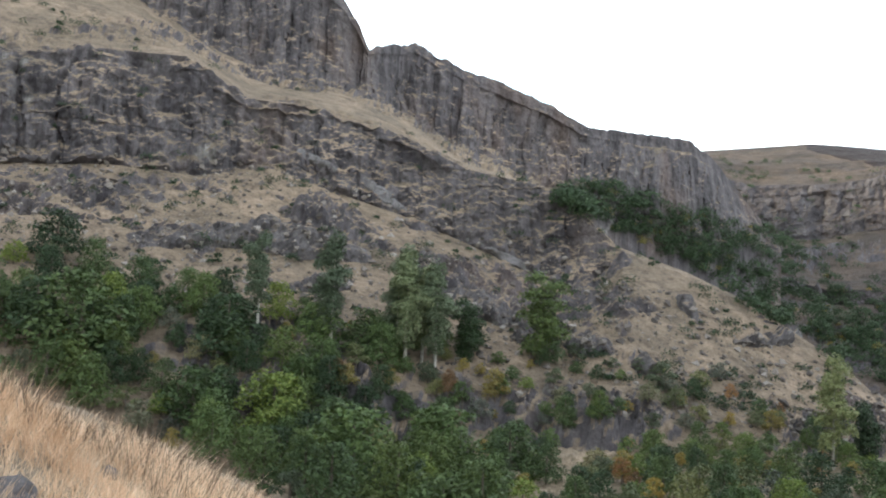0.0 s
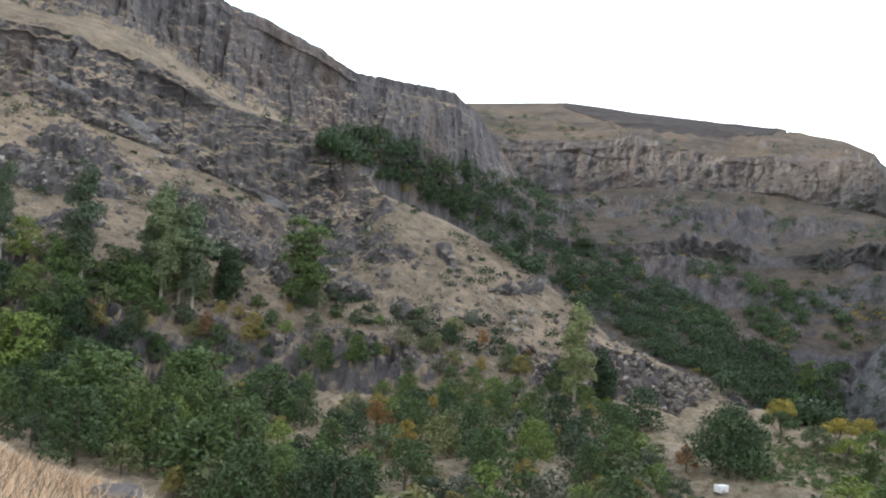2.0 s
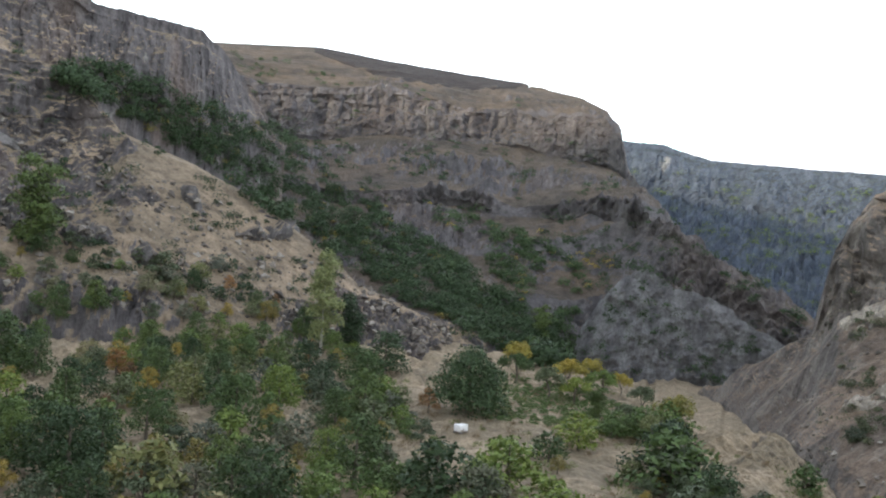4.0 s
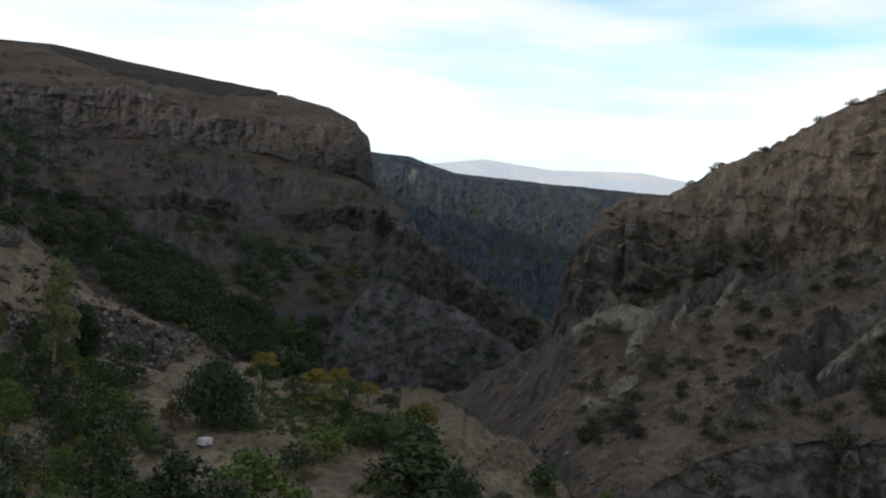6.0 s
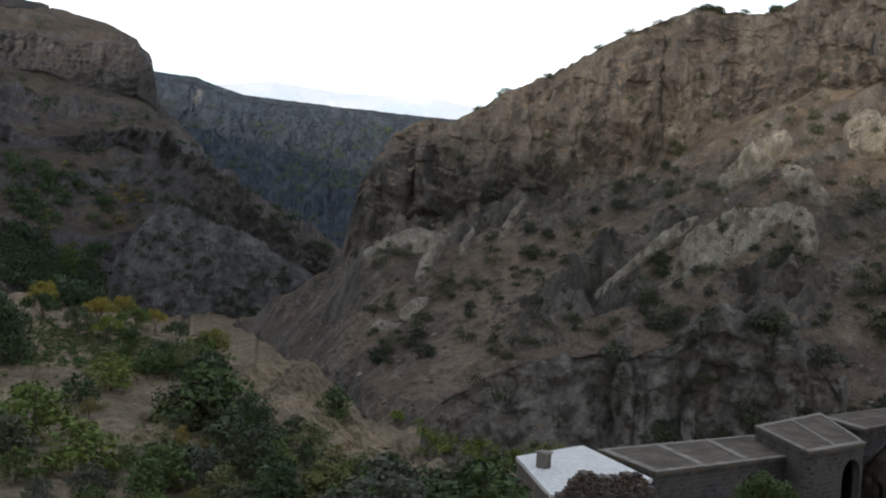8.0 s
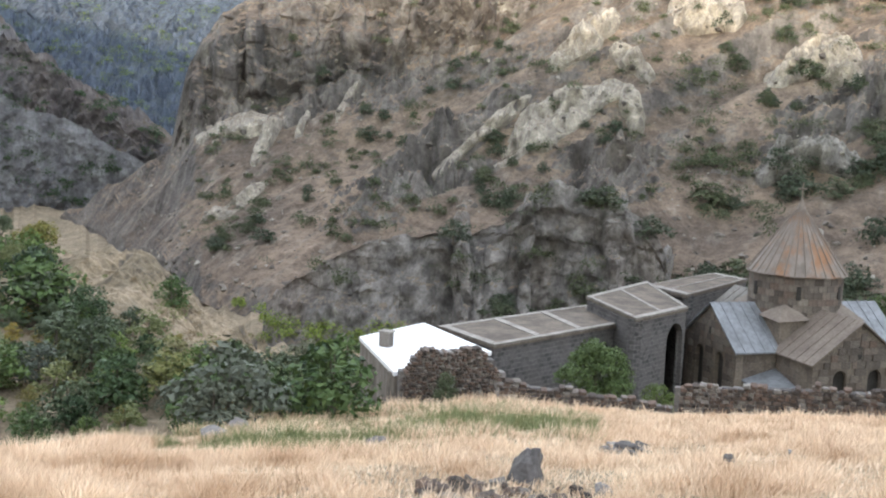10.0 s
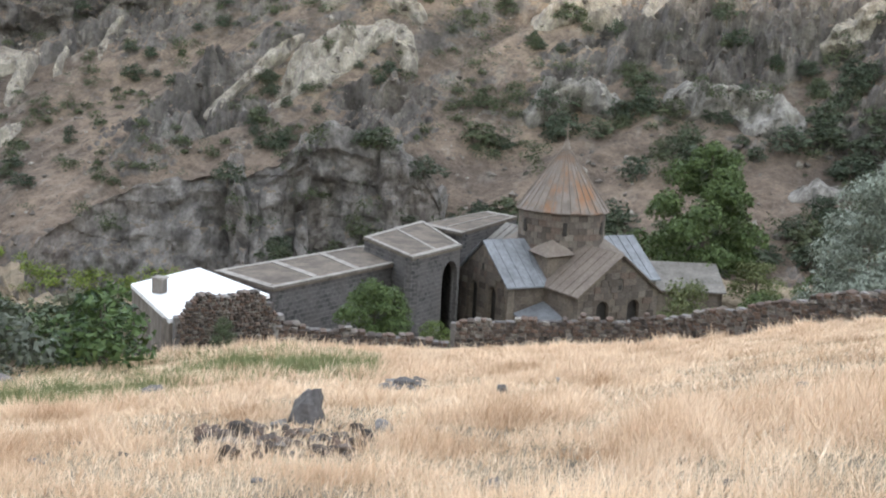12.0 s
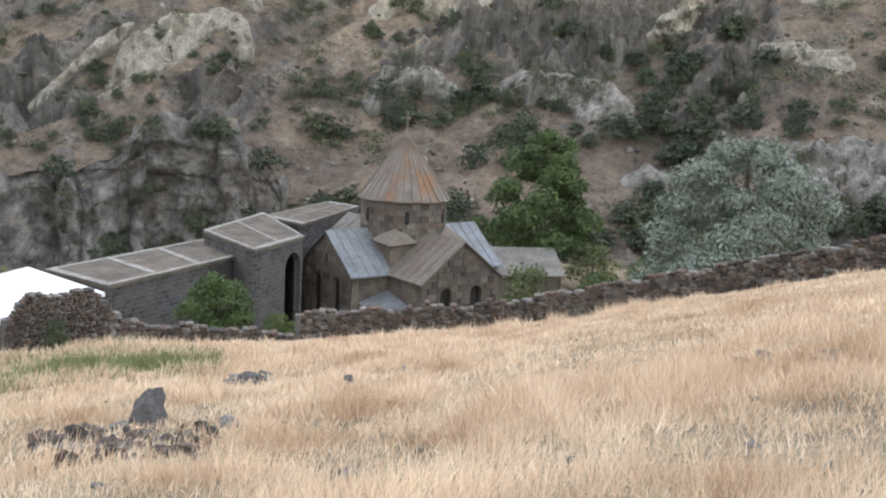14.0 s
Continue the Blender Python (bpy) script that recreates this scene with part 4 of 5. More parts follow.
# scattered shrubs on the dry slope above the wood
for k in range(900):
    b = rng.uniform(-6, 21)
    hi = np.interp(b, [w[0] for w in wood_top], [w[1] for w in wood_top])
    e = rng.uniform(max(-6.0, hi - 3.6), hi + 0.5)
    if float(fbm(np.array([b / 2.6 + 11]), np.array([e / 1.2]), np.array([2.5]), 3)[0]) > 0.12:
        continue
    hit = spot(b, e)
    if not hit or any((hit[0].x - q.x) ** 2 + (hit[0].y - q.y) ** 2 < 3.4 ** 2 for q in planted):
        continue
    planted.append(hit[0])
    kind = rng.random()
    if kind < 0.84:
        shrubs.plant(hit[0], rng.uniform(1.8, 4.2), 1.2)
    elif kind < 0.95:
        yellows.plant(hit[0], rng.uniform(1.8, 3.0))
    else:
        oranges.plant(hit[0], rng.uniform(1.8, 2.8))

# thickets below the knoll and down to the river
for k in range(900):
    b = rng.uniform(37, 54.6)
    e = rng.uniform(-17.2, np.interp(b, [37, 42, 46, 50, 54, 57], [-10.2, -11.8, -13.0, -14.2, -14.8, -14.6]))
    hit = spot(b, e)
    if not hit or hit[2] != "ground" or hit[0].length < 34:
        continue
    p = hit[0]
    if any((p.x - q.x) ** 2 + (p.y - q.y) ** 2 < 2.5 ** 2 for q in planted):
        continue
    planted.append(p)
    if rng.random() < 0.9:
        shrubs.plant(p, rng.uniform(1.6, 3.2), 1.2)
    else:
        yellows.plant(p, rng.uniform(1.3, 2.2))

# brush on the slopes: single shrubs where they can be told apart
brush = Nursery([tree("slope_shrub", "low dark green shrub rooted on a rocky slope", 60 + k, 2.6, 1.7, 640, 0.155, (slope_leaf, slope_leaf)[k], clumps=8, clear=0.0, group="slope shrubs", category="shrub") for k in range(2)])
count = 0
for k in range(4000):
    if count >= 299:
        break
    b, e = rng.uniform(46, 106), rng.uniform(-11, 14)
    if e > np.interp(b, [46, 55, 65, 106], [0, 6, 11, 16]):
        continue
    thick = float(fbm(np.array([b / 4.0]), np.array([e / 2.2 + 9]), np.array([0.2]), 3)[0])
    if thick < (0.25 if b < 74 else -0.05):
        continue
    hit = spot(b, e)
    if hit and hit[2].startswith(("ridge", "grey", "pale", "rock")) and hit[1].z > 0.25:
        brush.plant(hit[0], rng.uniform(1.5, 3.6) if b < 74 else rng.uniform(2.2, 5.4), rng.uniform(0.9, 1.6))
        count += 1
# shrubs along the ridge's crest
for k in range(30):
    b = rng.uniform(50, 71)
    r, z = line(R_SKY, np.array([b]))
    p = polar(b, float(r[0]) + 1.0)
    brush.plant((p.x, p.y, drop(p.x, p.y) - 0.7), rng.uniform(1.2, 2.8), rng.uniform(1.2, 1.9))


def woodland(name, label, sites, leaf, material, seed, per=110, fine=0.74):
    """Far woods and brush, which nobody could count, as one mesh of leaf sprays."""
    g = np.random.default_rng(seed)
    blobs = [(p.x, p.y, p.z + 0.35 * r, r, r, r * 0.8) for p, r in sites]
    grown = [clump_points(g, [bl], int(per * 1.7)) for bl in blobs]
    pts, out = np.concatenate([q[0] for q in grown]), np.concatenate([q[1] for q in grown])
    return tagged(mesh_object(name, *leaf_quads(g, pts, leaf * fine, out=out), material), label, "woodland", kind="stuff")


def scree(name, label, n, b_lo, b_hi, low, high, names, seed):
    """Loose blocks strewn over a slope, too many to count: one low lump a block."""
    g = np.random.default_rng(seed)
    shape = np.array([(1, 0, 0), (-1, 0, 0), (0, 1, 0), (0, -1, 0), (0, 0, 0.8), (0, 0, -0.8)], dtype=float)
    tri = np.array([(0, 2, 4), (2, 1, 4), (1, 3, 4), (3, 0, 4), (2, 0, 5), (1, 2, 5), (3, 1, 5), (0, 3, 5)])
    vs, fs = [], []
    for k in range(n):
        b = rng.uniform(b_lo, b_hi)
        hit = spot(b, rng.uniform(np.interp(b, *zip(*low)), np.interp(b, *zip(*high))))
        if hit and hit[2].startswith(names):
            size = 0.22 + 0.9 * rng.random() ** 3.5
            turn = np.array(Euler((rng.uniform(-0.6, 0.6), rng.uniform(-0.6, 0.6), rng.uniform(0, 6.3))).to_matrix())
            fs.append(tri + 6 * len(vs))
            vs.append((shape * g.uniform(0.6, 1.25, (6, 3)) * size) @ turn.T + np.array(hit[0]))
    return tagged(mesh_object(name, np.concatenate(vs), np.concatenate(fs), loose_stone), label, "scree", kind="stuff")


def sites_in(n, b_lo, b_hi, low, high, sizes, names, thin=-2.0, flat=0.2):
    out = []
    for k in range(n):
        b = rng.uniform(b_lo, b_hi)
        lo, hi = np.interp(b, *zip(*low)), np.interp(b, *zip(*high))
        e = rng.uniform(lo, hi)
        if float(fbm(np.array([b / 2.0]), np.array([e / 1.4 + 3]), np.array([0.7]), 3)[0]) < thin:
            continue
        hit = spot(b, e)
        if hit and hit[2].startswith(names) and hit[1].z > flat:
            out.append((hit[0], rng.uniform(*sizes)))
    return out


scree("ridge_scree", "loose grey and tan blocks strewn over the ridge side", 2800, 44, 106, [(44, -8), (52, -11), (106, -9)], [(44, -3), (47, 1), (60, 8), (106, 14)], ("ridge", "pale", "grey"), 21)
scree("talus_blocks", "loose dark blocks strewn below the cliffs", 4500, -27, 27, [(-27, 3), (-10, 1), (5, -3), (27, -5)], [(-27, 9), (-8, 9), (8, 5), (20, 0), (27, -3)], ("cliff_near", "rock"), 22)
gully_low = [(6.1, 7.7), (7.1, 7.1), (9.8, 5.9), (12.9, 4.5), (15.7, 2.6), (18.9, 1.0), (21.1, -0.7), (24.5, -2.2), (27.3, -3.5), (33, -5.4)]
gully_high = [(6.1, 8.6), (9, 8.7), (12.4, 7.4), (15.2, 7.2), (17.0, 6.9), (18.6, 5.4), (21.5, 3.2), (24.9, 1.5), (28, -0.4), (33, -3.6)]
woodland("mesa_wood", "dark green copse on the lower flank of the mesa", sites_in(150, 25.5, 33.6, [(25.5, -1), (30, -2.2), (33.6, -4.4)], [(25.5, 2.6), (27.5, 3.4), (30.5, 2.6), (33.6, 0.2)], (2.2, 4.2), ("cliff", "ground", "rock"), -0.15, -1), 0.6, dark_leaf, 17, 90)
woodland("gully_wood", "dense dark green wood filling the gully below the mesa", sites_in(640, 6.1, 33, gully_low, gully_high, (2.6, 4.6), ("cliff", "ground"), -2, -1), 0.55, dark_leaf, 3)
woodland("gully_wood_edge", "yellowing shrubs at the edge of the gully wood", sites_in(60, 8, 30, gully_low, gully_high, (1.4, 2.6), ("cliff", "ground"), -2, -1), 0.4, yellow_leaf, 4, 70)
woodland("mesa_brush", "scattered dark brush on the flanks of the mesa", sites_in(1700, 14, 46, [(16, 1), (24, -3), (34, -6), (46, -6)], [(16, 10.2), (30, 9), (36, 5), (46, -2)], (1.2, 3.4), ("cliff_mesa", "rock_face"), -0.12), 0.55, dark_leaf, 5, 32)
woodland("mesa_autumn_brush", "yellow autumn brush on the flanks of the mesa", sites_in(220, 16, 40, [(18, 0), (24, -3), (40, -5)], [(18, 4), (30, 3), (40, -1)], (1.0, 2.2), ("cliff_mesa",), 0.1), 0.4, yellow_leaf, 6, 40)
woodland("gorge_brush", "dark brush on the far wall of the gorge", sites_in(380, 34, 54, [(34, 0), (54, -3)], [(34, 6), (54, 5)], (3.0, 7.0), ("gorge",), -0.3, -1), 0.8, dark_leaf, 7, 44)
woodland("cliff_brush", "sparse green brush on the ledges and talus of the near cliffs", sites_in(900, -27, 22, [(-27, 4), (-10, 2.5), (5, -1), (22, -4)], [(-27, 17), (-8, 13), (8, 8), (22, 0)], (0.6, 2.0), ("cliff_near", "cliff_upper", "rock"), -0.1, 0.3), 0.3, dark_leaf, 8, 36)
woodland("ridge_brush", "small dry shrubs scattered over the ridge across the river", sites_in(1500, 46, 106, [(46, -9), (106, -9)], [(46, 0), (60, 9), (106, 14)], (0.5, 1.6), ("ridge", "grey", "rock", "pale"), -0.1, 0.2), 0.2, slope_leaf, 9, 26)
woodland("ridge_thicket", "dark green shrubs scattered over the ridge across the river", sites_in(700, 47, 74, [(47, -9), (74, -9)], [(47, 0), (60, 9), (74, 12)], (0.8, 2.2), ("ridge", "grey", "rock", "pale"), 0.0, 0.2) + sites_in(950, 72, 106, [(72, -9), (106, -9)], [(72, 11), (106, 14)], (1.2, 3.2), ("ridge", "grey", "rock", "pale"), -0.05, 0.2), 0.34, slope_leaf, 14, 64)
woodland("orchard_grass", "thin green grass between the orchard trees", sites_in(1100, 29, 40, [(29, -8.0), (40, -8.4)], [(29, -5.4), (34, -6.0), (40, -7.6)], (0.25, 0.6), ("ground",), -0.5, -1), 0.14, green_leaf, 13, 22)
woodland("knoll_brush", "dry low brush and weeds on the orchard shelf", sites_in(380, 22, 54, [(22, -12), (34, -13), (44, -16), (54, -16)], [(22, -5), (31, -4.6), (40, -7.2), (47, -10.3), (54, -13.6)], (0.3, 1.0), ("ground",), -0.35, -1), 0.16, olive_leaf, 11, 26)
woodland("knoll_weeds", "brown withered weeds on the orchard shelf", sites_in(380, 22, 54, [(22, -12), (34, -13), (44, -16), (54, -16)], [(22, -5), (31, -4.6), (40, -7.2), (47, -10.3), (54, -13.6)], (0.3, 0.8), ("ground",), -0.35, -1), 0.14, twig_leaf, 12, 24)
woodland("river_brush", "green thicket along the river bed", sites_in(150, 40, 62, [(40, -8.2), (47, -11.5), (54, -14), (62, -13)], [(40, -6), (47, -9.5), (54, -11.5), (62, -12)], (1.2, 2.8), ("ridge", "rock"), -2, -1), 0.3, green_leaf, 10, 110)


# ---- stone and metal of the monastery ----
def masonry(name, a, b, c, mortar, w, h):
    m, nt, bsdf = nodes_of(name)
    co = nt.nodes.new("ShaderNodeTexCoord")
    geo = nt.nodes.new("ShaderNodeNewGeometry")
    sep = nt.nodes.new("ShaderNodeSeparateXYZ")
    nt.links.new(co.outputs["Object"], sep.inputs["Vector"])
    add = nt.nodes.new("ShaderNodeMath")
    add.operation = "ADD"
    nt.links.new(sep.outputs["X"], add.inputs[0]), nt.links.new(sep.outputs["Y"], add.inputs[1])
    com = nt.nodes.new("ShaderNodeCombineXYZ")
    nt.links.new(add.outputs["Value"], com.inputs["X"]), nt.links.new(sep.outputs["Z"], com.inputs["Y"])
    br = nt.nodes.new("ShaderNodeTexBrick")
    br.inputs["Scale"].default_value = 1.0
    br.inputs["Brick Width"].default_value, br.inputs["Row Height"].default_value = w, h
    br.inputs["Mortar Size"].default_value = 0.012
    br.inputs["Bias"].default_value = -0.1
    br.inputs["Color1"].default_value, br.inputs["Color2"].default_value, br.inputs["Mortar"].default_value = (*a, 1), (*b, 1), (*mortar, 1)
    nt.links.new(com.outputs["Vector"], br.inputs["Vector"])
    stain = tex_noise(nt, 0.6, 5, (1, 1, 0.4))
    col = mix(nt, ramp(nt, stain, (0.42, 0.0), (0.7, 0.8)), br.outputs["Color"], c)
    nt.links.new(mix(nt, 0.7, col, ramp(nt, tex_noise(nt, 7, 6), (0.3, 0.55), (0.7, 1.35)), "MULTIPLY"), bsdf.inputs["Base Color"])
    bsdf.inputs["Roughness"].default_value = 0.95
    bump(nt, bsdf, br.outputs["Fac"], -0.5, 0.03)
    return m


church_wall = masonry("church_wall", (0.15, 0.12, 0.095), (0.085, 0.07, 0.06), (0.22, 0.185, 0.15), (0.16, 0.14, 0.12), 0.7, 0.45)
gallery_wall = masonry("gallery_wall", (0.105, 0.098, 0.098), (0.045, 0.043, 0.045), (0.12, 0.11, 0.105), (0.19, 0.18, 0.17), 0.42, 0.26)
ashlar = block_stone("ashlar", ((0.0, (0.085, 0.07, 0.06)), (0.35, (0.125, 0.106, 0.09)), (0.6, (0.17, 0.145, 0.122)), (0.85, (0.135, 0.098, 0.078)), (1.0, (0.235, 0.205, 0.175))))
rubble = block_stone("rubble", ((0.0, (0.055, 0.047, 0.042)), (0.35, (0.10, 0.078, 0.066)), (0.6, (0.145, 0.10, 0.078)), (0.85, (0.165, 0.142, 0.124)), (1.0, (0.22, 0.2, 0.18))))
field_stone = block_stone("field_stone", ((0.0, (0.09, 0.082, 0.08)), (0.5, (0.155, 0.142, 0.134)), (1.0, (0.25, 0.232, 0.22))))
plaster = plain("old_plaster", (0.24, 0.215, 0.19), (0.115, 0.10, 0.088), 1.1, stretch=(1, 1, 0.3))
white_roof = plain("white_membrane", (0.80, 0.80, 0.80), (0.74, 0.74, 0.74), 0.8, 0.55, relief=0.1)
earth_roof = plain("earth_roof", (0.17, 0.138, 0.112), (0.085, 0.07, 0.058), 0.9)
cement = plain("cement", (0.32, 0.295, 0.265), (0.20, 0.18, 0.16), 1.2)
zinc = plain("zinc_sheet", (0.255, 0.265, 0.28), (0.18, 0.185, 0.195), 0.7, 0.55, stretch=(1, 1, 0.5), relief=0.1)
zinc.node_tree.nodes["Principled BSDF"].inputs["Metallic"].default_value = 0.35
old_sheet = plain("weathered_sheet", (0.23, 0.212, 0.19), (0.145, 0.132, 0.118), 0.8, 0.7, relief=0.15)
brown_sheet = plain("brown_sheet", (0.20, 0.165, 0.135), (0.145, 0.115, 0.095), 0.9, 0.6, relief=0.15)
rust_sheet, nt, bsdf = nodes_of("rusty_sheet")
nt.links.new(mix(nt, ramp(nt, tex_noise(nt, 0.55, 5, (1, 1, 0.5)), (0.47, 0.0), (0.62, 0.8)),
                 mix(nt, ramp(nt, tex_noise(nt, 2.0, 5, (1, 1, 0.3)), (0.35, 0.0), (0.65, 1.0)), (0.15, 0.125, 0.105), (0.23, 0.195, 0.17)),
                 (0.25, 0.118, 0.05)), bsdf.inputs["Base Color"])
bsdf.inputs["Roughness"].default_value = 0.65
# near-black colour that paints in the shade of niches, slits and the passage
shade_paint = plain("painted_interior_shade", (0.03, 0.027, 0.024), (0.045, 0.04, 0.036), 1.0)


def prism(outline, thick):
    """A plate from an outline in x and z, thick along +y."""
    bm = bmesh.new()
    f = bm.faces.new([bm.verts.new((x, 0, z)) for x, z in outline])
    ext = bmesh.ops.extrude_face_region(bm, geom=[f])
    bmesh.ops.translate(bm, vec=(0, thick, 0), verts=[v for v in ext["geom"] if isinstance(v, bmesh.types.BMVert)])
    bmesh.ops.recalc_face_normals(bm, faces=bm.faces)
    bmesh.ops.triangulate(bm, faces=bm.faces, ngon_method="EAR_CLIP")
    return bm


def slab(corners, thick):
    """A plate under four or more corners in space."""
    bm = bmesh.new()
    f = bm.faces.new([bm.verts.new(c) for c in corners])
    ext = bmesh.ops.extrude_face_region(bm, geom=[f])
    bmesh.ops.translate(bm, vec=(0, 0, -thick), verts=[v for v in ext["geom"] if isinstance(v, bmesh.types.BMVert)])
    bmesh.ops.recalc_face_normals(bm, faces=bm.faces)
    return bm


def boxed(lo, hi, soft=0.0):
    bm = bmesh.new()
    bmesh.ops.create_cube(bm, size=1)
    bmesh.ops.scale(bm, vec=[b - a for a, b in zip(lo, hi)], verts=bm.verts)
    bmesh.ops.translate(bm, vec=[(a + b) / 2 for a, b in zip(lo, hi)], verts=bm.verts)
    if soft:
        bmesh.ops.bevel(bm, geom=list(bm.edges), offset=soft, segments=1, affect="EDGES")
    return bm


def arch(x, half, foot, spring, steps=8):
    """Outline of a round-arched notch that stands on the foot line, from right to left."""
    pts = [(x + half, foot), (x + half, spring)]
    pts += [(x + half * math.cos(math.pi * k / steps), spring + half * math.sin(math.pi * k / steps)) for k in range(1, steps)]
    return pts + [(x - half, spring), (x - half, foot)]


def block_wall(parent, at, outline, row, long, holes, seed):
    """Squared facing blocks, each its own, standing a little proud of a wall face; at: pose of the face, outwards along -y."""
    g = random.Random(seed)
    bm = boxed((-0.5, -0.5, -0.5), (0.5, 0.5, 0.5))
    bmesh.ops.bevel(bm, geom=list(bm.edges), offset=0.035, segments=1, affect="EDGES")
    me = bpy.data.meshes.new("facing_block")
    bm.to_mesh(me)
    bm.free()
    me.materials.append(ashlar)
    z_lo, z_hi = min(p[1] for p in outline), max(p[1] for p in outline)

    def inside(x, z):
        hit = False
        for (x1, z1), (x2, z2) in zip(outline, outline[1:] + outline[:1]):
            if (z1 > z) != (z2 > z) and x < (x2 - x1) * (z - z1) / (z2 - z1) + x1:
                hit = not hit
        return hit and not any(abs(x - hx) < hw + 0.12 and z < hz for hx, hw, hz in holes)
    z = z_lo + row / 2
    while z < z_hi:
        x = min(p[0] for p in outline) + g.uniform(0, 0.3)
        while x < max(p[0] for p in outline):
            w = long * g.uniform(0.6, 1.3)
            if all(inside(xx, zz) for xx in (x - w * 0.46, x + w * 0.46) for zz in (z - row * 0.46, z + row * 0.46)):
                ob = new("facing_block", me)
                ob.parent = parent
                ob.matrix_basis = at @ Matrix.Translation((x, -0.012 - g.uniform(0, 0.02), z)) @ Matrix.Diagonal((w * 0.97, 0.08, row * 0.96, 1))
            x += w
        z += row


# ---- the church: a cross of four gabled arms under a round drum and a conical roof ----
BASE = -17.0
church = thing("church", "brown stone church with rusty conical roof in a walled yard", "church",
               m=Matrix.Translation(polar(78.6, 72, BASE)) @ pose(0, 0, 0, 0, 0, 90 - 78.6 + 180 + 35))
EAVE, RIDGE, HALF = 3.95, 6.4, 3.1
arm_specs = ((0, 6.8, brown_sheet, True), (90, 6.0, zinc, False), (180, 6.8, old_sheet, False), (270, 5.9, zinc, True))
for turn, reach, sheet_mat, faced in arm_specs:
    m = pose(0, 0, 0, 0, 0, turn + 90)
    # in this frame the arm runs along -y and its gable looks that way
    out = [(-HALF, -0.8)]
    holes = ((-1.2, 0.48, 3.45), (1.2, 0.48, 3.45))
    for hx, hw, hz in holes:
        out += [(p, q) for p, q in reversed(arch(hx, hw, -0.8, hz - hw))]
    out += [(HALF, -0.8), (HALF, EAVE), (0, RIDGE - 0.12), (-HALF, EAVE)]
    gable = part("gable_wall", prism(out, 0.5), church_wall, church)
    gable.matrix_basis = m @ Matrix.Translation((0, -reach, 0))
    for hx, hw, hz in holes:
        # back panel, painted dark in place of the niche's shade
        niche = part("niche", boxed((hx - hw - 0.1, 0.3, -0.8), (hx + hw + 0.1, 0.46, hz + 0.15)), shade_paint, gable, "panel painted dark for the shade in a recessed niche")
    for side in (-1, 1):
        flank = part("flank_wall", boxed((side * HALF - 0.25 * (side > 0) * 2, -reach + 0.5, -0.8), (side * HALF + 0.25 * (side < 0) * 2, -2.6, EAVE)), church_wall, church)
        flank.matrix_basis = m
        a, b = -reach - 0.22, -1.2
        lip = (HALF + 0.25)
        low = EAVE - 0.10
        roof = part("arm_roof", slab([(0, a, RIDGE), (side * lip, a, low), (side * lip, b, low), (0, b, RIDGE)], 0.1), sheet_mat, church)
        roof.matrix_basis = m
        for k in range(1, 7):
            y = a + (b - a) * k / 7
            seam = part("roof_seam", slab([(0, y - 0.03, RIDGE + 0.05), (side * lip, y - 0.03, low + 0.05), (side * lip, y + 0.03, low + 0.05), (0, y + 0.03, RIDGE + 0.05)], 0.06), sheet_mat, roof)
    if faced:
        block_wall(gable, Matrix.Identity(4), [(-HALF, 0.2), (HALF, 0.2), (HALF, EAVE), (0, RIDGE - 0.2), (-HALF, EAVE)], 0.42, 0.62, holes, turn + 1)
        # a dark box on the wall face paints the slit's shade, no opening
        win = part("window_slit", boxed((-0.16, -0.06, 4.1), (0.16, 0.1, 4.9), 0.03), shade_paint, gable, "narrow window slit, a box painted dark for its shade")
part("crossing", boxed((-2.9, -2.9, -0.5), (2.9, 2.9, 5.7), 0.03), church_wall, church)
for sx, sy in ((1, 1), (1, -1), (-1, 1), (-1, -1)):
    hip = bmesh.new()
    tip = hip.verts.new((sx * 1.9, sy * 1.9, 6.75))
    ring = [hip.verts.new((sx * x, sy * y, z)) for x, y, z in ((3.15, 3.15, 5.65), (3.15, 0.9, 5.75), (0.9, 0.9, 6.3), (0.9, 3.15, 5.75))]
    for k in range(4):
        hip.faces.new((ring[k], ring[(k + 1) % 4], tip))
    hip.faces.new(ring)
    bmesh.ops.recalc_face_normals(hip, faces=hip.faces)
    part("corner_roof", hip, brown_sheet, church, "small brown hipped corner roof")
R_DRUM, DRUM_LO, DRUM_HI, R_CONE, APEX = 2.86, 5.6, 8.55, 3.12, 12.6
bm = bmesh.new()
bmesh.ops.create_cone(bm, cap_ends=True, segments=40, radius1=R_DRUM, radius2=R_DRUM, depth=DRUM_HI - DRUM_LO, matrix=Matrix.Translation((0, 0, (DRUM_HI + DRUM_LO) / 2)))
drum = part("drum", bm, church_wall, church)
for row in range(6):
    n = 30
    for k in range(n):
        a = 2 * math.pi * (k + 0.5 * (row % 2)) / n
        if math.cos(a + radians(40)) < -0.25:
            continue
        if not row and not k:
            bm = boxed((-0.5, -0.5, -0.5), (0.5, 0.5, 0.5))
            bmesh.ops.bevel(bm, geom=list(bm.edges), offset=0.035, segments=1, affect="EDGES")
            block_me = bpy.data.meshes.new("drum_block")
            bm.to_mesh(block_me)
            bm.free()
            block_me.materials.append(ashlar)
        if row == 3 and k % 5 == 2:
            # solid box in the painted shade colour instead of a cut window
            slit = part("drum_window", boxed((R_DRUM - 0.12, -0.14, 6.9), (R_DRUM + 0.09, 0.14, 7.75), 0.02), shade_paint, drum, "narrow window slit, a box painted dark for its shade")
            slit.matrix_basis = pose(0, 0, 0, 0, 0, math.degrees(a))
            continue
        ob = new("drum_block", block_me)
        ob.parent = drum
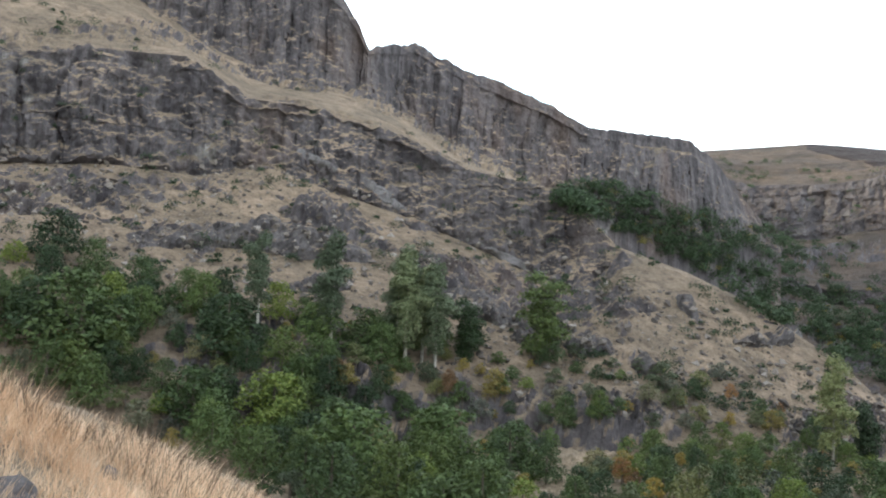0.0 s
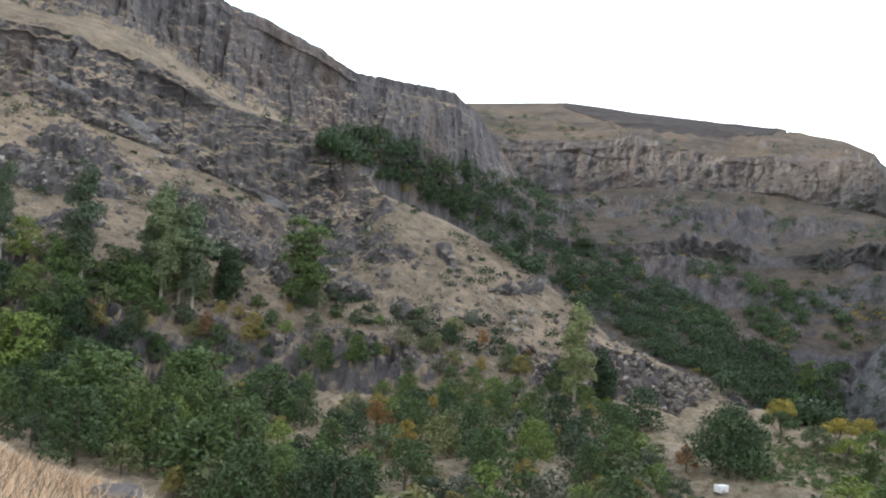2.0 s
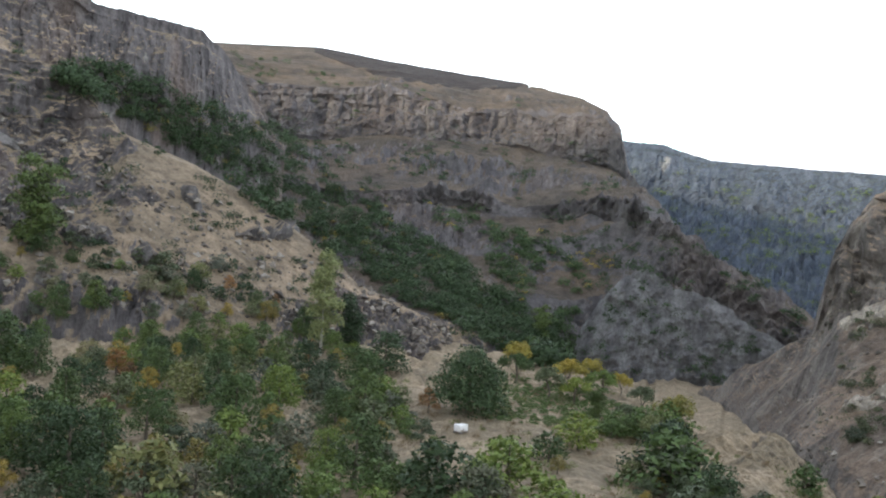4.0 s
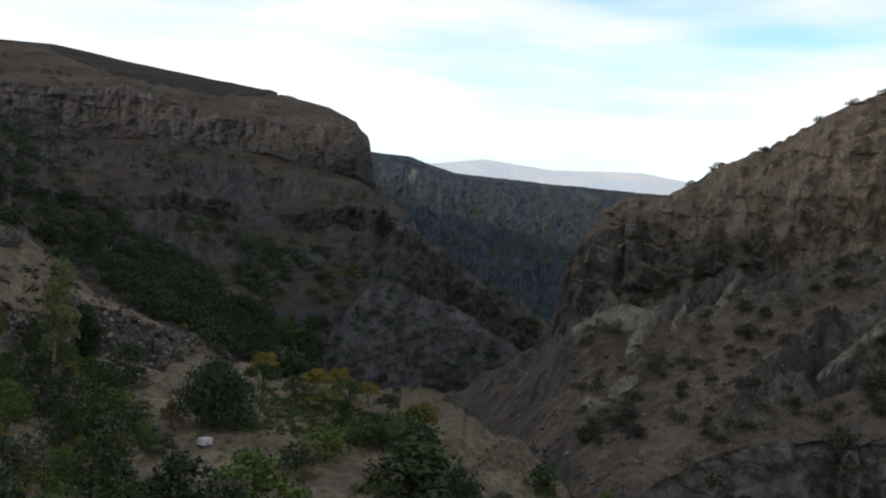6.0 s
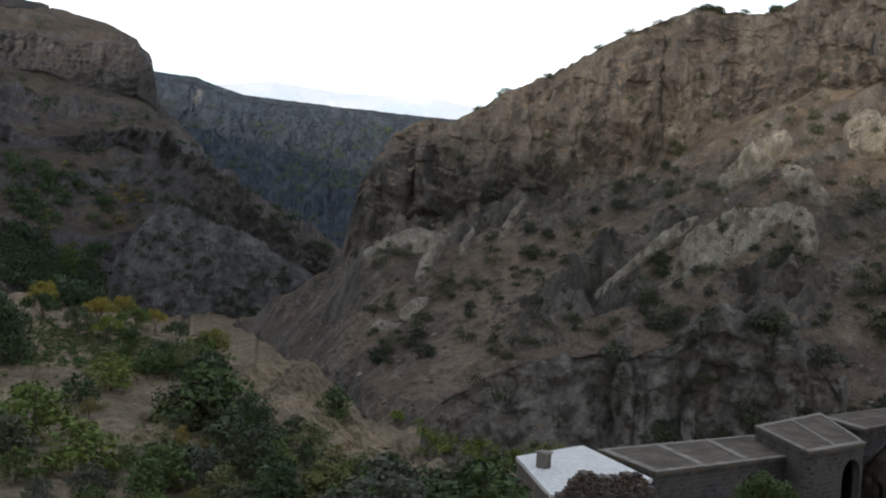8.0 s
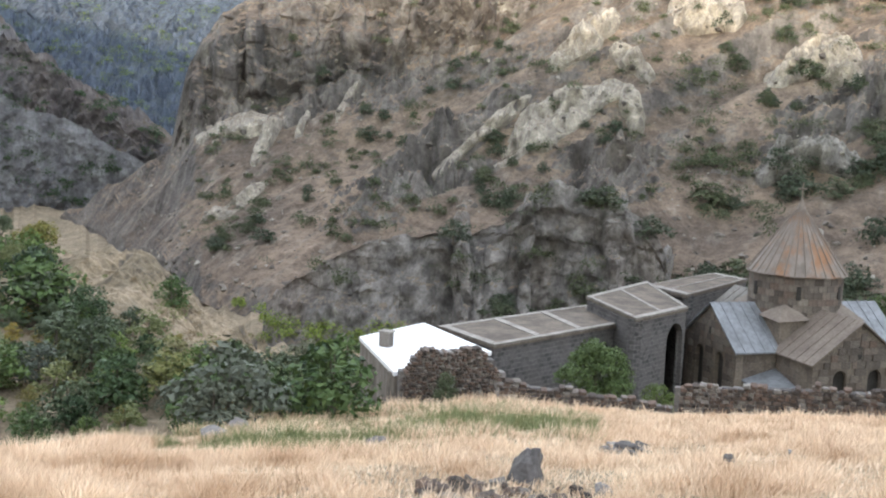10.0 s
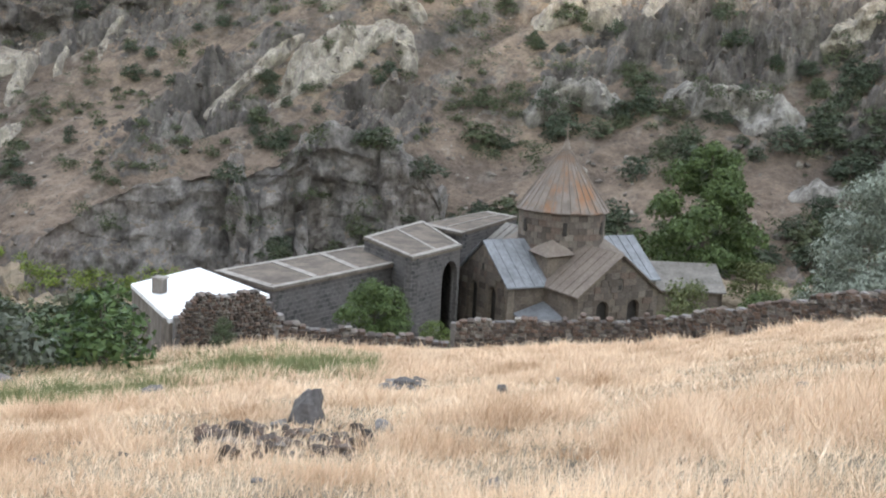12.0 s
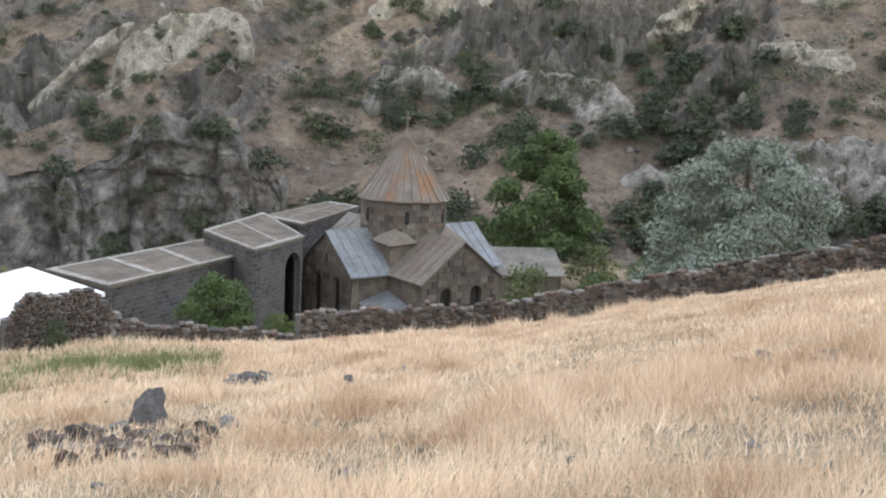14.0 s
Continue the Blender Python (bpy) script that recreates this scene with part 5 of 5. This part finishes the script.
        ob.matrix_basis = pose(0, 0, 0, 0, 0, math.degrees(a)) @ Matrix.Translation((R_DRUM + 0.01, 0, 5.95 + 0.42 * row)) @ Matrix.Diagonal((0.07, 0.58, 0.405, 1))
cone = part("cone_roof", bmesh.new(), rust_sheet, church, "rusty ribbed conical sheet roof")
n = 30
for k in range(n):
    a0, a1 = 2 * math.pi * k / n, 2 * math.pi * (k + 1) / n
    g = random.Random(k)
    lo = DRUM_HI - 0.12 - g.uniform(0, 0.06)
    bm = slab([(R_CONE * math.cos(a0), R_CONE * math.sin(a0), lo), (R_CONE * math.cos(a1), R_CONE * math.sin(a1), lo), (0.1 * math.cos(a1), 0.1 * math.sin(a1), APEX), (0.1 * math.cos(a0), 0.1 * math.sin(a0), APEX)], 0.07)
    part("roof_panel", bm, rust_sheet, cone)
    v, f = tube([(0, 0, 0), (0, 0, 1)], [0.05, 0.03], 4)
    p0, p1 = Vector((R_CONE * math.cos(a0), R_CONE * math.sin(a0), lo + 0.03)), Vector((0.1 * math.cos(a0), 0.1 * math.sin(a0), APEX + 0.03))
    seam = part("roof_rib", raw_mesh("roof_rib", v, f, brown_sheet), None, cone)
    seam.matrix_basis = look(p1, p0) @ Matrix.Diagonal((1, 1, (p1 - p0).length, 1)) @ Matrix.Translation((0, 0, -1))
bm = bmesh.new()
bmesh.ops.create_cone(bm, cap_ends=True, segments=12, radius1=0.3, radius2=0.05, depth=0.7, matrix=Matrix.Translation((0, 0, APEX + 0.15)))
part("finial_cap", bm, brown_sheet, church)
part("finial_cross", boxed((-0.04, -0.04, APEX + 0.3), (0.04, 0.04, APEX + 1.5)), brown_sheet, church)
part("finial_arm", boxed((-0.04, -0.3, APEX + 1.05), (0.04, 0.3, APEX + 1.15)), brown_sheet, church)
# low lean-to in the angle of the two arms, and the porch
lean = part("lean_to_roof", slab([(2.9, -2.9, 2.9), (5.4, -2.9, 2.2), (5.4, -5.4, 1.7), (2.9, -5.4, 2.2)], 0.12), zinc, church, "low grey sheet lean-to roof")
part("lean_to_wall", boxed((2.9, -5.2, -0.8), (5.2, -2.9, 1.6)), church_wall, church)
part("porch_wall", boxed((-4.3, -6.6, -0.8), (-2.9, -6.1, 2.7), 0.05), church_wall, church)
part("porch_roof", slab([(-2.8, -6.9, 4.1), (-4.6, -6.9, 2.7), (-4.6, -3.0, 2.7), (-2.8, -3.0, 4.1)], 0.12), brown_sheet, church)

# ---- side chapel, galleries and the white-roofed house ----
annex = thing("annex", "low stone annex with pale sheet roof beside the church", "building", m=Matrix.Translation(polar(84.6, 77.5, BASE)) @ pose(0, 0, 0, 0, 0, 20) @ Matrix.Scale(0.97, 4))
for nm, lo, hi in (("wall", (-2.6, -3.2, -0.8), (-2.2, 3.2, 2.9)), ("wall", (2.2, -3.2, -0.8), (2.6, 3.2, 2.9)), ("wall", (-2.6, -3.2, -0.8), (2.6, -2.8, 2.9)), ("wall", (-2.6, 2.8, -0.8), (2.6, 3.2, 2.9))):
    part(nm, boxed(lo, hi), church_wall, annex)
part("roof", slab([(-2.9, -3.4, 2.95), (0.4, -3.4, 4.5), (0.4, 3.5, 4.5), (-2.9, 3.5, 2.95)], 0.1), old_sheet, annex)
part("roof", slab([(0.4, -3.4, 4.5), (2.9, -3.4, 2.95), (2.9, 3.5, 2.95), (0.4, 3.5, 4.5)], 0.1), old_sheet, annex)


def flat_house(name, label, plan, top, floor, wall_mat, roof_mat, strips, door=None):
    """A flat-roofed stone range on a four-cornered plan: front left, front right, back right, back left."""
    a, b, c, d = (Vector(p) for p in plan)
    root = thing(name, label, "building", m=Matrix.Translation((a.x, a.y, 0)))

    def wall(nm, p, q, notch=None):
        run = (q - p).length
        out = [(0, floor)]
        if notch:
            out += list(reversed(arch(notch, 1.0, floor, top - 1.75)))
        ob = part(nm, prism(out + [(run, floor), (run, top), (0, top)], 0.45), wall_mat, root)
        ob.matrix_basis = Matrix.Translation((p.x - a.x, p.y - a.y, 0)) @ pose(0, 0, 0, 0, 0, math.degrees(math.atan2(q.y - p.y, q.x - p.x)))
        if notch:
            # dark sheet across the passage, its shade put into the colour
            part("doorway", boxed((notch - 1.3, 1.6, floor), (notch + 1.3, 1.8, top - 0.3)), shade_paint, ob, "panel painted dark for the shade in an arched passage")
    wall("front_wall", a, b, door)
    wall("side_wall", b, c)
    wall("back_wall", c, d)
    wall("side_wall", d, a)

    def lay(nm, quad, lift, thick, mat, under):
        g = random.Random(len(name) * 31 + int(lift * 100))
        return part(nm, slab([(p.x - a.x, p.y - a.y, top + lift + g.uniform(-0.03, 0.03)) for p in quad], thick), mat, under)

    def at(u, v):
        return a.lerp(b, u).lerp(d.lerp(c, u), v)
    roof = lay("roof", [at(-0.01, -0.03), at(1.01, -0.03), at(1.01, 1.02), at(-0.01, 1.02)], 0.12, 0.2, roof_mat, root)
    if strips:
        for v in (-0.03, 0.93):
            lay("coping", [at(-0.01, v), at(1.01, v), at(1.01, v + 0.08), at(-0.01, v + 0.08)], 0.18, 0.14, cement, roof)
        for k in range(strips):
            u = -0.01 + 0.97 * k / max(1, strips - 1)
            lay("roof_strip", [at(u, 0.06), at(u + 0.04, 0.06), at(u + 0.04, 0.93), at(u, 0.93)], 0.17, 0.12, cement, roof)
    return root


flat_house("white_roofed_house", "small stone house with bright white flat roof", ((40.8, 25.8), (47.7, 24.5), (51.8, 30.8), (45.9, 31.2)), -11.62, -17, plaster, white_roof, 0)
flat_house("gallery", "long low stone gallery with flat earthen roof", ((49.1, 24.9), (60.0, 22.0), (64.4, 26.0), (51.5, 29.6)), -11.62, -18, gallery_wall, earth_roof, 4)
flat_house("gallery", "stepped stone gallery with flat earthen roof and arched passage", ((57.4, 20.2), (63.4, 19.1), (72.0, 24.7), (62.6, 25.3)), -10.75, -18, gallery_wall, earth_roof, 3, 4.85)
flat_house("gallery", "upper stone gallery with flat earthen roof", ((72.0, 24.6), (69.6, 20.9), (80.5, 19.8), (82.0, 22.6)), -10.95, -18, gallery_wall, earth_roof, 3)
flue = thing("chimney", "small square stone chimney on the white roof", "chimney", m=Matrix.Translation((45.0, 29.0, -11.5)))
part("shaft", boxed((-0.28, -0.28, 0), (0.28, 0.28, 0.72), 0.03), plaster, flue)
part("cap", boxed((-0.34, -0.34, 0.72), (0.34, 0.34, 0.82), 0.02), cement, flue)

# ---- dry-stone walls ----
stone_meshes = []
for k in range(9):
    g = random.Random(100 + k)
    bm = boxed((-0.5, -0.5, -0.5), (0.5, 0.5, 0.5))
    bmesh.ops.bevel(bm, geom=list(bm.edges), offset=0.2, segments=1, affect="EDGES")
    for v in bm.verts:
        v.co += Vector((g.uniform(-1, 1), g.uniform(-1, 1), g.uniform(-1, 1))) * 0.07
    bmesh.ops.triangulate(bm, faces=bm.faces)
    me = bpy.data.meshes.new("stone")
    bm.to_mesh(me)
    bm.free()
    me.materials.append(rubble)
    stone_meshes.append(me)
stone_arrays = [(np.array([v.co[:] for v in me.vertices]), np.array([p.vertices[:] for p in me.polygons])) for me in stone_meshes]


def stone_wall(name, label, path, height, thick, single, seed, course=0.175, long=1.0):
    """path: (x, y) stations; height(f) along it; single(f): whether the stones there are parts of their own."""
    g = random.Random(seed)
    root = thing(name, label, "stone wall")
    pts = [Vector(p) for p in path]
    seg = [(b - a).length for a, b in zip(pts, pts[1:])]
    total = sum(seg)

    def along(d):
        for a, b, s in zip(pts, pts[1:], seg):
            if d <= s:
                return a.lerp(b, d / s), math.degrees(math.atan2(b.y - a.y, b.x - a.x))
            d -= s
        return pts[-1], math.degrees(math.atan2(pts[-1].y - pts[-2].y, pts[-1].x - pts[-2].x))
    base = [drop(*along(total * k / 60)[0]) for k in range(61)]
    joined, cores = [], []
    d = 0.0
    steps = int(total / 0.5)
    for k in range(steps):
        p, turn = along(total * (k + 0.5) / steps)
        z, h = np.interp((k + 0.5) / steps * 60, range(61), base), height((k + 0.5) / steps)
        c = np.array([(x, y, q) for x in (-0.3, 0.3) for y in (-thick * 0.38, thick * 0.38) for q in (-0.5, h - 0.16)])
        r = np.array(pose(0, 0, 0, 0, 0, turn).to_3x3())
        cores.append((c @ r.T + np.array((p.x, p.y, z)), np.array([(0, 1, 3, 2), (4, 6, 7, 5), (0, 4, 5, 1), (2, 3, 7, 6), (1, 5, 7, 3), (0, 2, 6, 4)])))
    part("wall_core", raw_mesh("wall_core", *join_quads(cores), field_stone), None, root)
    parts = 0
    row = 0
    while row * course < max(height(q / 20) for q in range(21)) + course:
        d = g.uniform(0, 0.2)
        while d < total:
            w = g.uniform(0.18, 0.4) * long
            f = (d + w / 2) / total
            if f >= 1:
                break
            h = height(f) + 0.1 * math.sin(d * 2.3) + g.uniform(-0.08, 0.08)
            if row * course < h:
                p, turn = along(d + w / 2)
                z = np.interp(f * 60, range(61), base) + row * course - 0.15 + g.uniform(-0.02, 0.02)
                m = pose(p.x, p.y, z + course / 2, g.uniform(-6, 6), g.uniform(-9, 9), turn + g.uniform(-5, 5) + 180 * (g.random() < 0.5)) @ \
                    Matrix.Diagonal((w * 1.04, thick * g.uniform(0.92, 1.1), course * g.uniform(0.9, 1.25), 1))
                i = g.randrange(len(stone_meshes))
                if single(f) and parts < 295:
                    ob = new("stone", stone_meshes[i])
                    ob.parent, ob.matrix_basis = root, m
                    parts += 1
                else:
                    a = np.array(m)
                    joined.append((stone_arrays[i][0] @ a[:3, :3].T + a[:3, 3], stone_arrays[i][1]))
            d += w
        row += 1
    if joined:
        me = raw_mesh("stonework", *join_quads(joined), rubble)
        tagged(part("stonework", me, None, root), kind="stuff")
    return root


def brow_path(b0, b1, n, back=0.0):
    out = []
    for k in range(n + 1):
        b = b0 + (b1 - b0) * k / n
        r, _ = line(G_BROW, np.array([b]))
        p = polar(b, float(r[0]) + back)
        out.append((p.x, p.y))
    return out


stone_wall("yard_wall", "reddish-brown dry-stone wall along the top of the grass slope", brow_path(73.0, 107, 24, 0.3), lambda f: 1.42, 0.55, lambda f: 0.25 < f < 0.62, 1)
stone_wall("low_wall", "low capped rubble wall running down to the ruined wall", brow_path(63.3, 72.8, 8, 0.6), lambda f: 1.25 - 0.75 * f, 0.6, lambda f: f < 0.6, 2)
stone_wall("ruined_wall", "tall broken rubble wall with rounded top below the white roof", [(39.5, 24.7), (41.0, 23.0), (43.0, 21.3)], lambda f: 2.7 * min(1, 0.6 + 2 * f) * min(1, 0.55 + 1.8 * (1 - f)), 0.7, lambda f: f < 0.5, 3, 0.13, 0.7)

# ---- trees and shrubs of the yard ----
yard_leaf = leaf_material("yard_leaf", (0.048, 0.078, 0.024), (0.100, 0.138, 0.045), calm=0.7)
yard = tree("yard_tree", "rounded green tree beside the stone gallery", 70, 4.6, 2.5, 9000, 0.085, yard_leaf, clumps=18, clear=0.12, lump=0.8)
p = polar(68.7, 53.5)
yard.matrix_basis = pose(p.x, p.y, drop(p.x, p.y) - 0.6)
dark = tree("churchyard_tree", "tall irregular green tree behind the church", 71, 14.0, 5.6, 19000, 0.17, yard_leaf, clumps=26, clear=0.06, lump=0.62)
p = polar(86.2, 84)
dark.matrix_basis = pose(p.x, p.y, drop(p.x, p.y) - 0.3)
willow = tree("silver_willow", "large silvery-leaved willow behind the stone wall", 72, 11.8, 5.4, 38000, 0.125, silver_leaf, clumps=42, clear=0.02, narrow=0.3, upright=0.5, lump=0.52)
p = polar(96.6, 56)
willow.matrix_basis = pose(p.x, p.y, drop(p.x, p.y) - 0.8) @ Matrix.Diagonal((1.25, 1.25, 1.12, 1))
yard_shrubs = Nursery([tree("yard_shrub", "leafy green shrub in the walled yard", 80 + k, 4.0, 2.3, 3200, 0.095, (olive_leaf, yard_leaf, yard_leaf)[k], clumps=(12, 9, 14)[k], clear=0.02, group="yard shrubs", category="shrub", lump=0.8) for k in range(3)])
for b, r, tall, wide in ((85.6, 62, 5.2, 0.8), (91.0, 62, 3.2, 1.2), (101.5, 58, 3.8, 1.2), (104.0, 57, 3.6, 1.1), (83.0, 86, 5.5, 1.0), (89.5, 72, 3.6, 1.2), (93.0, 60, 3.4, 1.0), (72.0, 54, 2.0, 1.1), (69.8, 53, 1.8, 1.2), (60.6, 45.9, 1.7, 0.8), (88.0, 60, 1.6, 1.2), (99.8, 52, 2.0, 1.1), (87.5, 66, 2.4, 1.1), (90.0, 68, 2.8, 1.2), (92.0, 76, 4.0, 1.1), (94.0, 72, 3.6, 1.2), (99.0, 67, 4.2, 1.1), (102.0, 65, 4.6, 1.1), (104.5, 63, 4.6, 1.1), (89.0, 82, 4.0, 1.2), (96.0, 84, 4.5, 1.2), (100.0, 80, 5.0, 1.2), (84.2, 64, 2.2, 1.0)):
    p = polar(b, r)
    yard_shrubs.plant((p.x, p.y, drop(p.x, p.y)), tall, wide)

# ---- the orchard's white tank ----
hit = spot(27.9, -8.75)[0]
tank = thing("white_tank", "small white box-shaped tank beside the orchard tree", "tank", m=pose(hit.x, hit.y, hit.z - 0.1, 0, 0, 20) @ Matrix.Scale(0.72, 4))
part("body", boxed((-0.9, -0.6, 0.25), (0.9, 0.6, 1.25), 0.08), white_roof, tank)
part("skid", boxed((-0.9, -0.6, 0), (0.9, -0.4, 0.26)), field_stone, tank)
part("skid", boxed((-0.9, 0.4, 0), (0.9, 0.6, 0.26)), field_stone, tank)


# ---- stones in the grass ----
def boulder(name, label, bearing, rise, size, seed, shape=(1, 0.8, 0.75), sink=0.25, group="field stones", taper=0.0, mat=None):
    bm = bmesh.new()
    bmesh.ops.create_icosphere(bm, subdivisions=3, radius=1.0)
    g = random.Random(seed)
    planes = [Vector((g.gauss(0, 1), g.gauss(0, 1), g.gauss(0, 1))).normalized() for _ in range(13)]
    for v in bm.verts:
        c = v.co.copy()
        for q in planes:
            over = c.dot(q) - 0.6
            if over > 0:
                c -= q * over
        c = Vector((c.x * (1 - taper * (c.z + 0.7)), c.y * (1 - taper * (c.z + 0.7)), c.z))
        v.co = c + c.normalized() * 0.13 * noise.fractal(c * 3 + Vector((seed, 0, 0)), 1.0, 2.0, 4)
    me = bpy.data.meshes.new(name)
    bm.to_mesh(me)
    bm.free()
    me.materials.append(mat or field_stone)
    ob = tagged(new(name, me), label, "stone", group)
    r = spot(bearing, rise)[0]
    ob.matrix_basis = pose(r.x, r.y, r.z + size * shape[2] * (1 - 2 * sink) * 0.5, g.uniform(-15, 15), g.uniform(-15, 15), g.uniform(0, 360)) @ Matrix.Diagonal((size * shape[0], size * shape[1], size * shape[2], 1))
    return ob


boulder("pointed_stone", "pointed grey upright stone in dry grass", 65.2, -18.9, 0.5, 1, (1.15, 0.95, 1.0), 0.2, taper=0.3)
boulder("blue_grey_stone", "blue-grey field stone in dry grass", 69.5, -19.2, 0.19, 2)
boulder("field_stone", "low grey stone in dry grass", 70.6, -16.9, 0.33, 3, (1.2, 0.8, 0.6))
boulder("upright_stone", "small dark upright stone in dry grass", 76.0, -16.9, 0.2, 4, (0.8, 0.7, 1.0))
boulder("upright_stone", "small dark upright stone in dry grass", 98.3, -14.2, 0.2, 5, (0.6, 0.6, 1.1))
boulder("field_stone", "low grey stone in dry grass", 102.0, -13.6, 0.36, 6, (1.3, 0.8, 0.5))
boulder("field_stone", "low grey stone in dry grass", 97.2, -14.4, 0.22, 7, (1.2, 0.8, 0.5))
boulder("field_stone", "lichen-grey stone at the brow of the slope", -21.4, -8.4, 0.2, 8, (1.3, 1.0, 0.5))
boulder("field_stone", "lichen-grey stone at the brow of the slope", -16.9, -7.5, 0.11, 9)
boulder("field_stone", "grey stone at the edge of the green grass", 48.2, -17.0, 0.5, 10, (1.4, 0.8, 0.5))
boulder("field_stone", "grey stone at the edge of the green grass", 49.4, -16.7, 0.5, 11, (1.2, 0.8, 0.6))
boulder("field_stone", "grey stone at the edge of the green grass", 57.0, -17.4, 0.4, 12, (1.3, 0.8, 0.45))
boulder("field_stone", "low grey slab in dry grass", 48.7, -19.6, 0.3, 13, (1.4, 0.8, 0.35))
boulder("stone_slab", "flat grey stone slab at the brow of the slope", -3.4, -10.9, 0.38, 14, (1.5, 0.8, 0.3))
g = random.Random(77)
for k in range(140):
    b = 59.3 + 9.2 * k / 140 + g.uniform(-0.3, 0.3)
    e = -20.0 + 0.55 * math.sin(k * 0.6) + g.uniform(-0.45, 0.45)
    boulder("heap_stone", "dark rough stone of a ruined heap in the grass", b, e, (0.045 + 0.13 * g.random() ** 2) * (1.15 if b < 62 else 0.85), 200 + k, (1.1, 0.9, 0.8), 0.1, "ruined stone heap", mat=rubble)
for k in range(16):
    boulder("heap_stone", "dark stone of a tumbled row in the grass", 69.2 + 2.6 * g.random(), -16.8 + g.uniform(-0.3, 0.25), g.uniform(0.08, 0.2), 300 + k, (1.1, 0.9, 0.7), 0.2, "tumbled row")
for k in range(26):
    boulder("field_stone", "small grey stone in dry grass", g.uniform(46, 104), g.uniform(-22, -14.8), g.uniform(0.05, 0.13), 400 + k, (1.1, 0.9, 0.6), 0.25, "field stones")

# ---- grass ----
straw = leaf_material("straw", (0.67, 0.51, 0.365), (0.87, 0.725, 0.565), 0.8, 0.8)
nt = straw.node_tree
base_in = nt.nodes["Principled BSDF"].inputs["Base Color"]
was = base_in.links[0].from_socket
worn = ramp(nt, tex_noise(nt, 0.42, 6, rough=0.7), (0.33, (0.66, 0.54, 0.45)), (0.46, (0.93, 0.86, 0.80)), (0.56, (1.06, 1.03, 1.0)), (0.68, (1.22, 1.22, 1.2)))
nt.links.new(mix(nt, 1.0, was, worn, "MULTIPLY"), base_in)
green_blade = leaf_material("green_blade", (0.15, 0.185, 0.075), (0.28, 0.28, 0.13), 0.7)
dead_stalk = leaf_material("dead_stalk", (0.16, 0.115, 0.08), (0.24, 0.175, 0.12), 0.9)


def blades(name, label, n, b_lo, b_hi, r_lo, over, tall, material, seed, keep=None, wide=1.0, even=False):
    """A stand of grass on the near slope: one leaning blade a triangle, in tufts."""
    g = np.random.default_rng(seed)
    b = g.uniform(b_lo, b_hi, n)
    rb, zb = line(G_BROW, b)
    r = r_lo + (rb * over - r_lo) * g.uniform(0, 1, n) ** 0.8
    x, y = r * np.sin(np.radians(b)), r * np.cos(np.radians(b))
    tuft = fbm(x / 1.1, y / 1.1, x * 0, 3)
    patch = fbm(x / 7 + 3, y / 7, x * 0, 3)
    ok = (tuft + 0.6 * patch > g.uniform(-0.85, 0.32, n)) & ((r < rb) | (g.uniform(0, 1, n) < 0.5))
    if even:
        ok = r < rb
    if keep is not None:
        ok &= keep(b, r, patch)
    b, r, x, y, tuft, patch, rb, zb = (v[ok] for v in (b, r, x, y, tuft, patch, rb, zb))
    z = -1.6 + (zb + 1.6) * r / rb - 0.05
    beyond = r > rb
    rl, zl = line(G_LOW, b)
    z = np.where(beyond, zb + (zl - zb) * (r - rb) / (rl - rb), z)
    h = tall * g.uniform(0.5, 1.3, len(b)) * (1.0 if even else 0.62 + 0.85 * np.clip(tuft + 0.6 * patch, -0.6, 1))
    a = g.uniform(0, 2 * math.pi, len(b))
    w = wide * np.clip(0.0007 * r, 0.004, 0.04)
    lean = g.normal(0, 0.42, (len(b), 2)) * h[:, None] + np.array((0.10, -0.12)) * h[:, None]
    v = np.stack([np.stack([x - w * np.cos(a), y - w * np.sin(a), z], 1), np.stack([x + w * np.cos(a), y + w * np.sin(a), z], 1), np.stack([x + lean[:, 0], y + lean[:, 1], z + h], 1)], 1).reshape(-1, 3)
    return tagged(mesh_object(name, v, np.arange(len(v)).reshape(-1, 3), material), label, "grass", kind="stuff")


def in_green(b, r, patch):
    return (np.abs(b - 57) < 12) & (r > 20) & (patch > -0.4)


blades("dry_grass", "tall pale straw-coloured dry grass on the slope", 470000, 34, 110, 4.0, 1.0, 0.3, straw, 1, lambda b, r, p: ~(in_green(b, r, p) & (p > 0.25)) & ~(((b - 64) / (5.6 + 2.5 * p)) ** 2 + ((r - 12.9) / (1.9 + 0.9 * p)) ** 2 < 1))
blades("grass_litter", "short matted straw lying between the taller grass", 150000, 36, 108, 6.0, 1.0, 0.16, straw, 6, wide=1.8, even=True)
blades("brow_grass", "short pale dry grass on the brow of the slope", 60000, -32, 12, 4.0, 1.08, 0.2, straw, 2)
blades("wall_grass", "tall pale dry grass at the foot of the stone wall", 30000, 57, 108, 38.0, 1.0, 0.45, straw, 5)
blades("green_grass", "patch of fresh green grass near the ruined wall", 58000, 45, 69, 20.0, 1.0, 0.3, green_blade, 3, in_green)
blades("dead_stalks", "brown dead weed stalks among the dry grass", 5000, -32, 6, 8.0, 1.05, 0.32, dead_stalk, 4, lambda b, r, p: p > 0.0)

for nursery in (yard_shrubs, round_tree, big, shrubs, poplars, tall_dark, orchard, yellows, oranges, brush):
    nursery.clear()
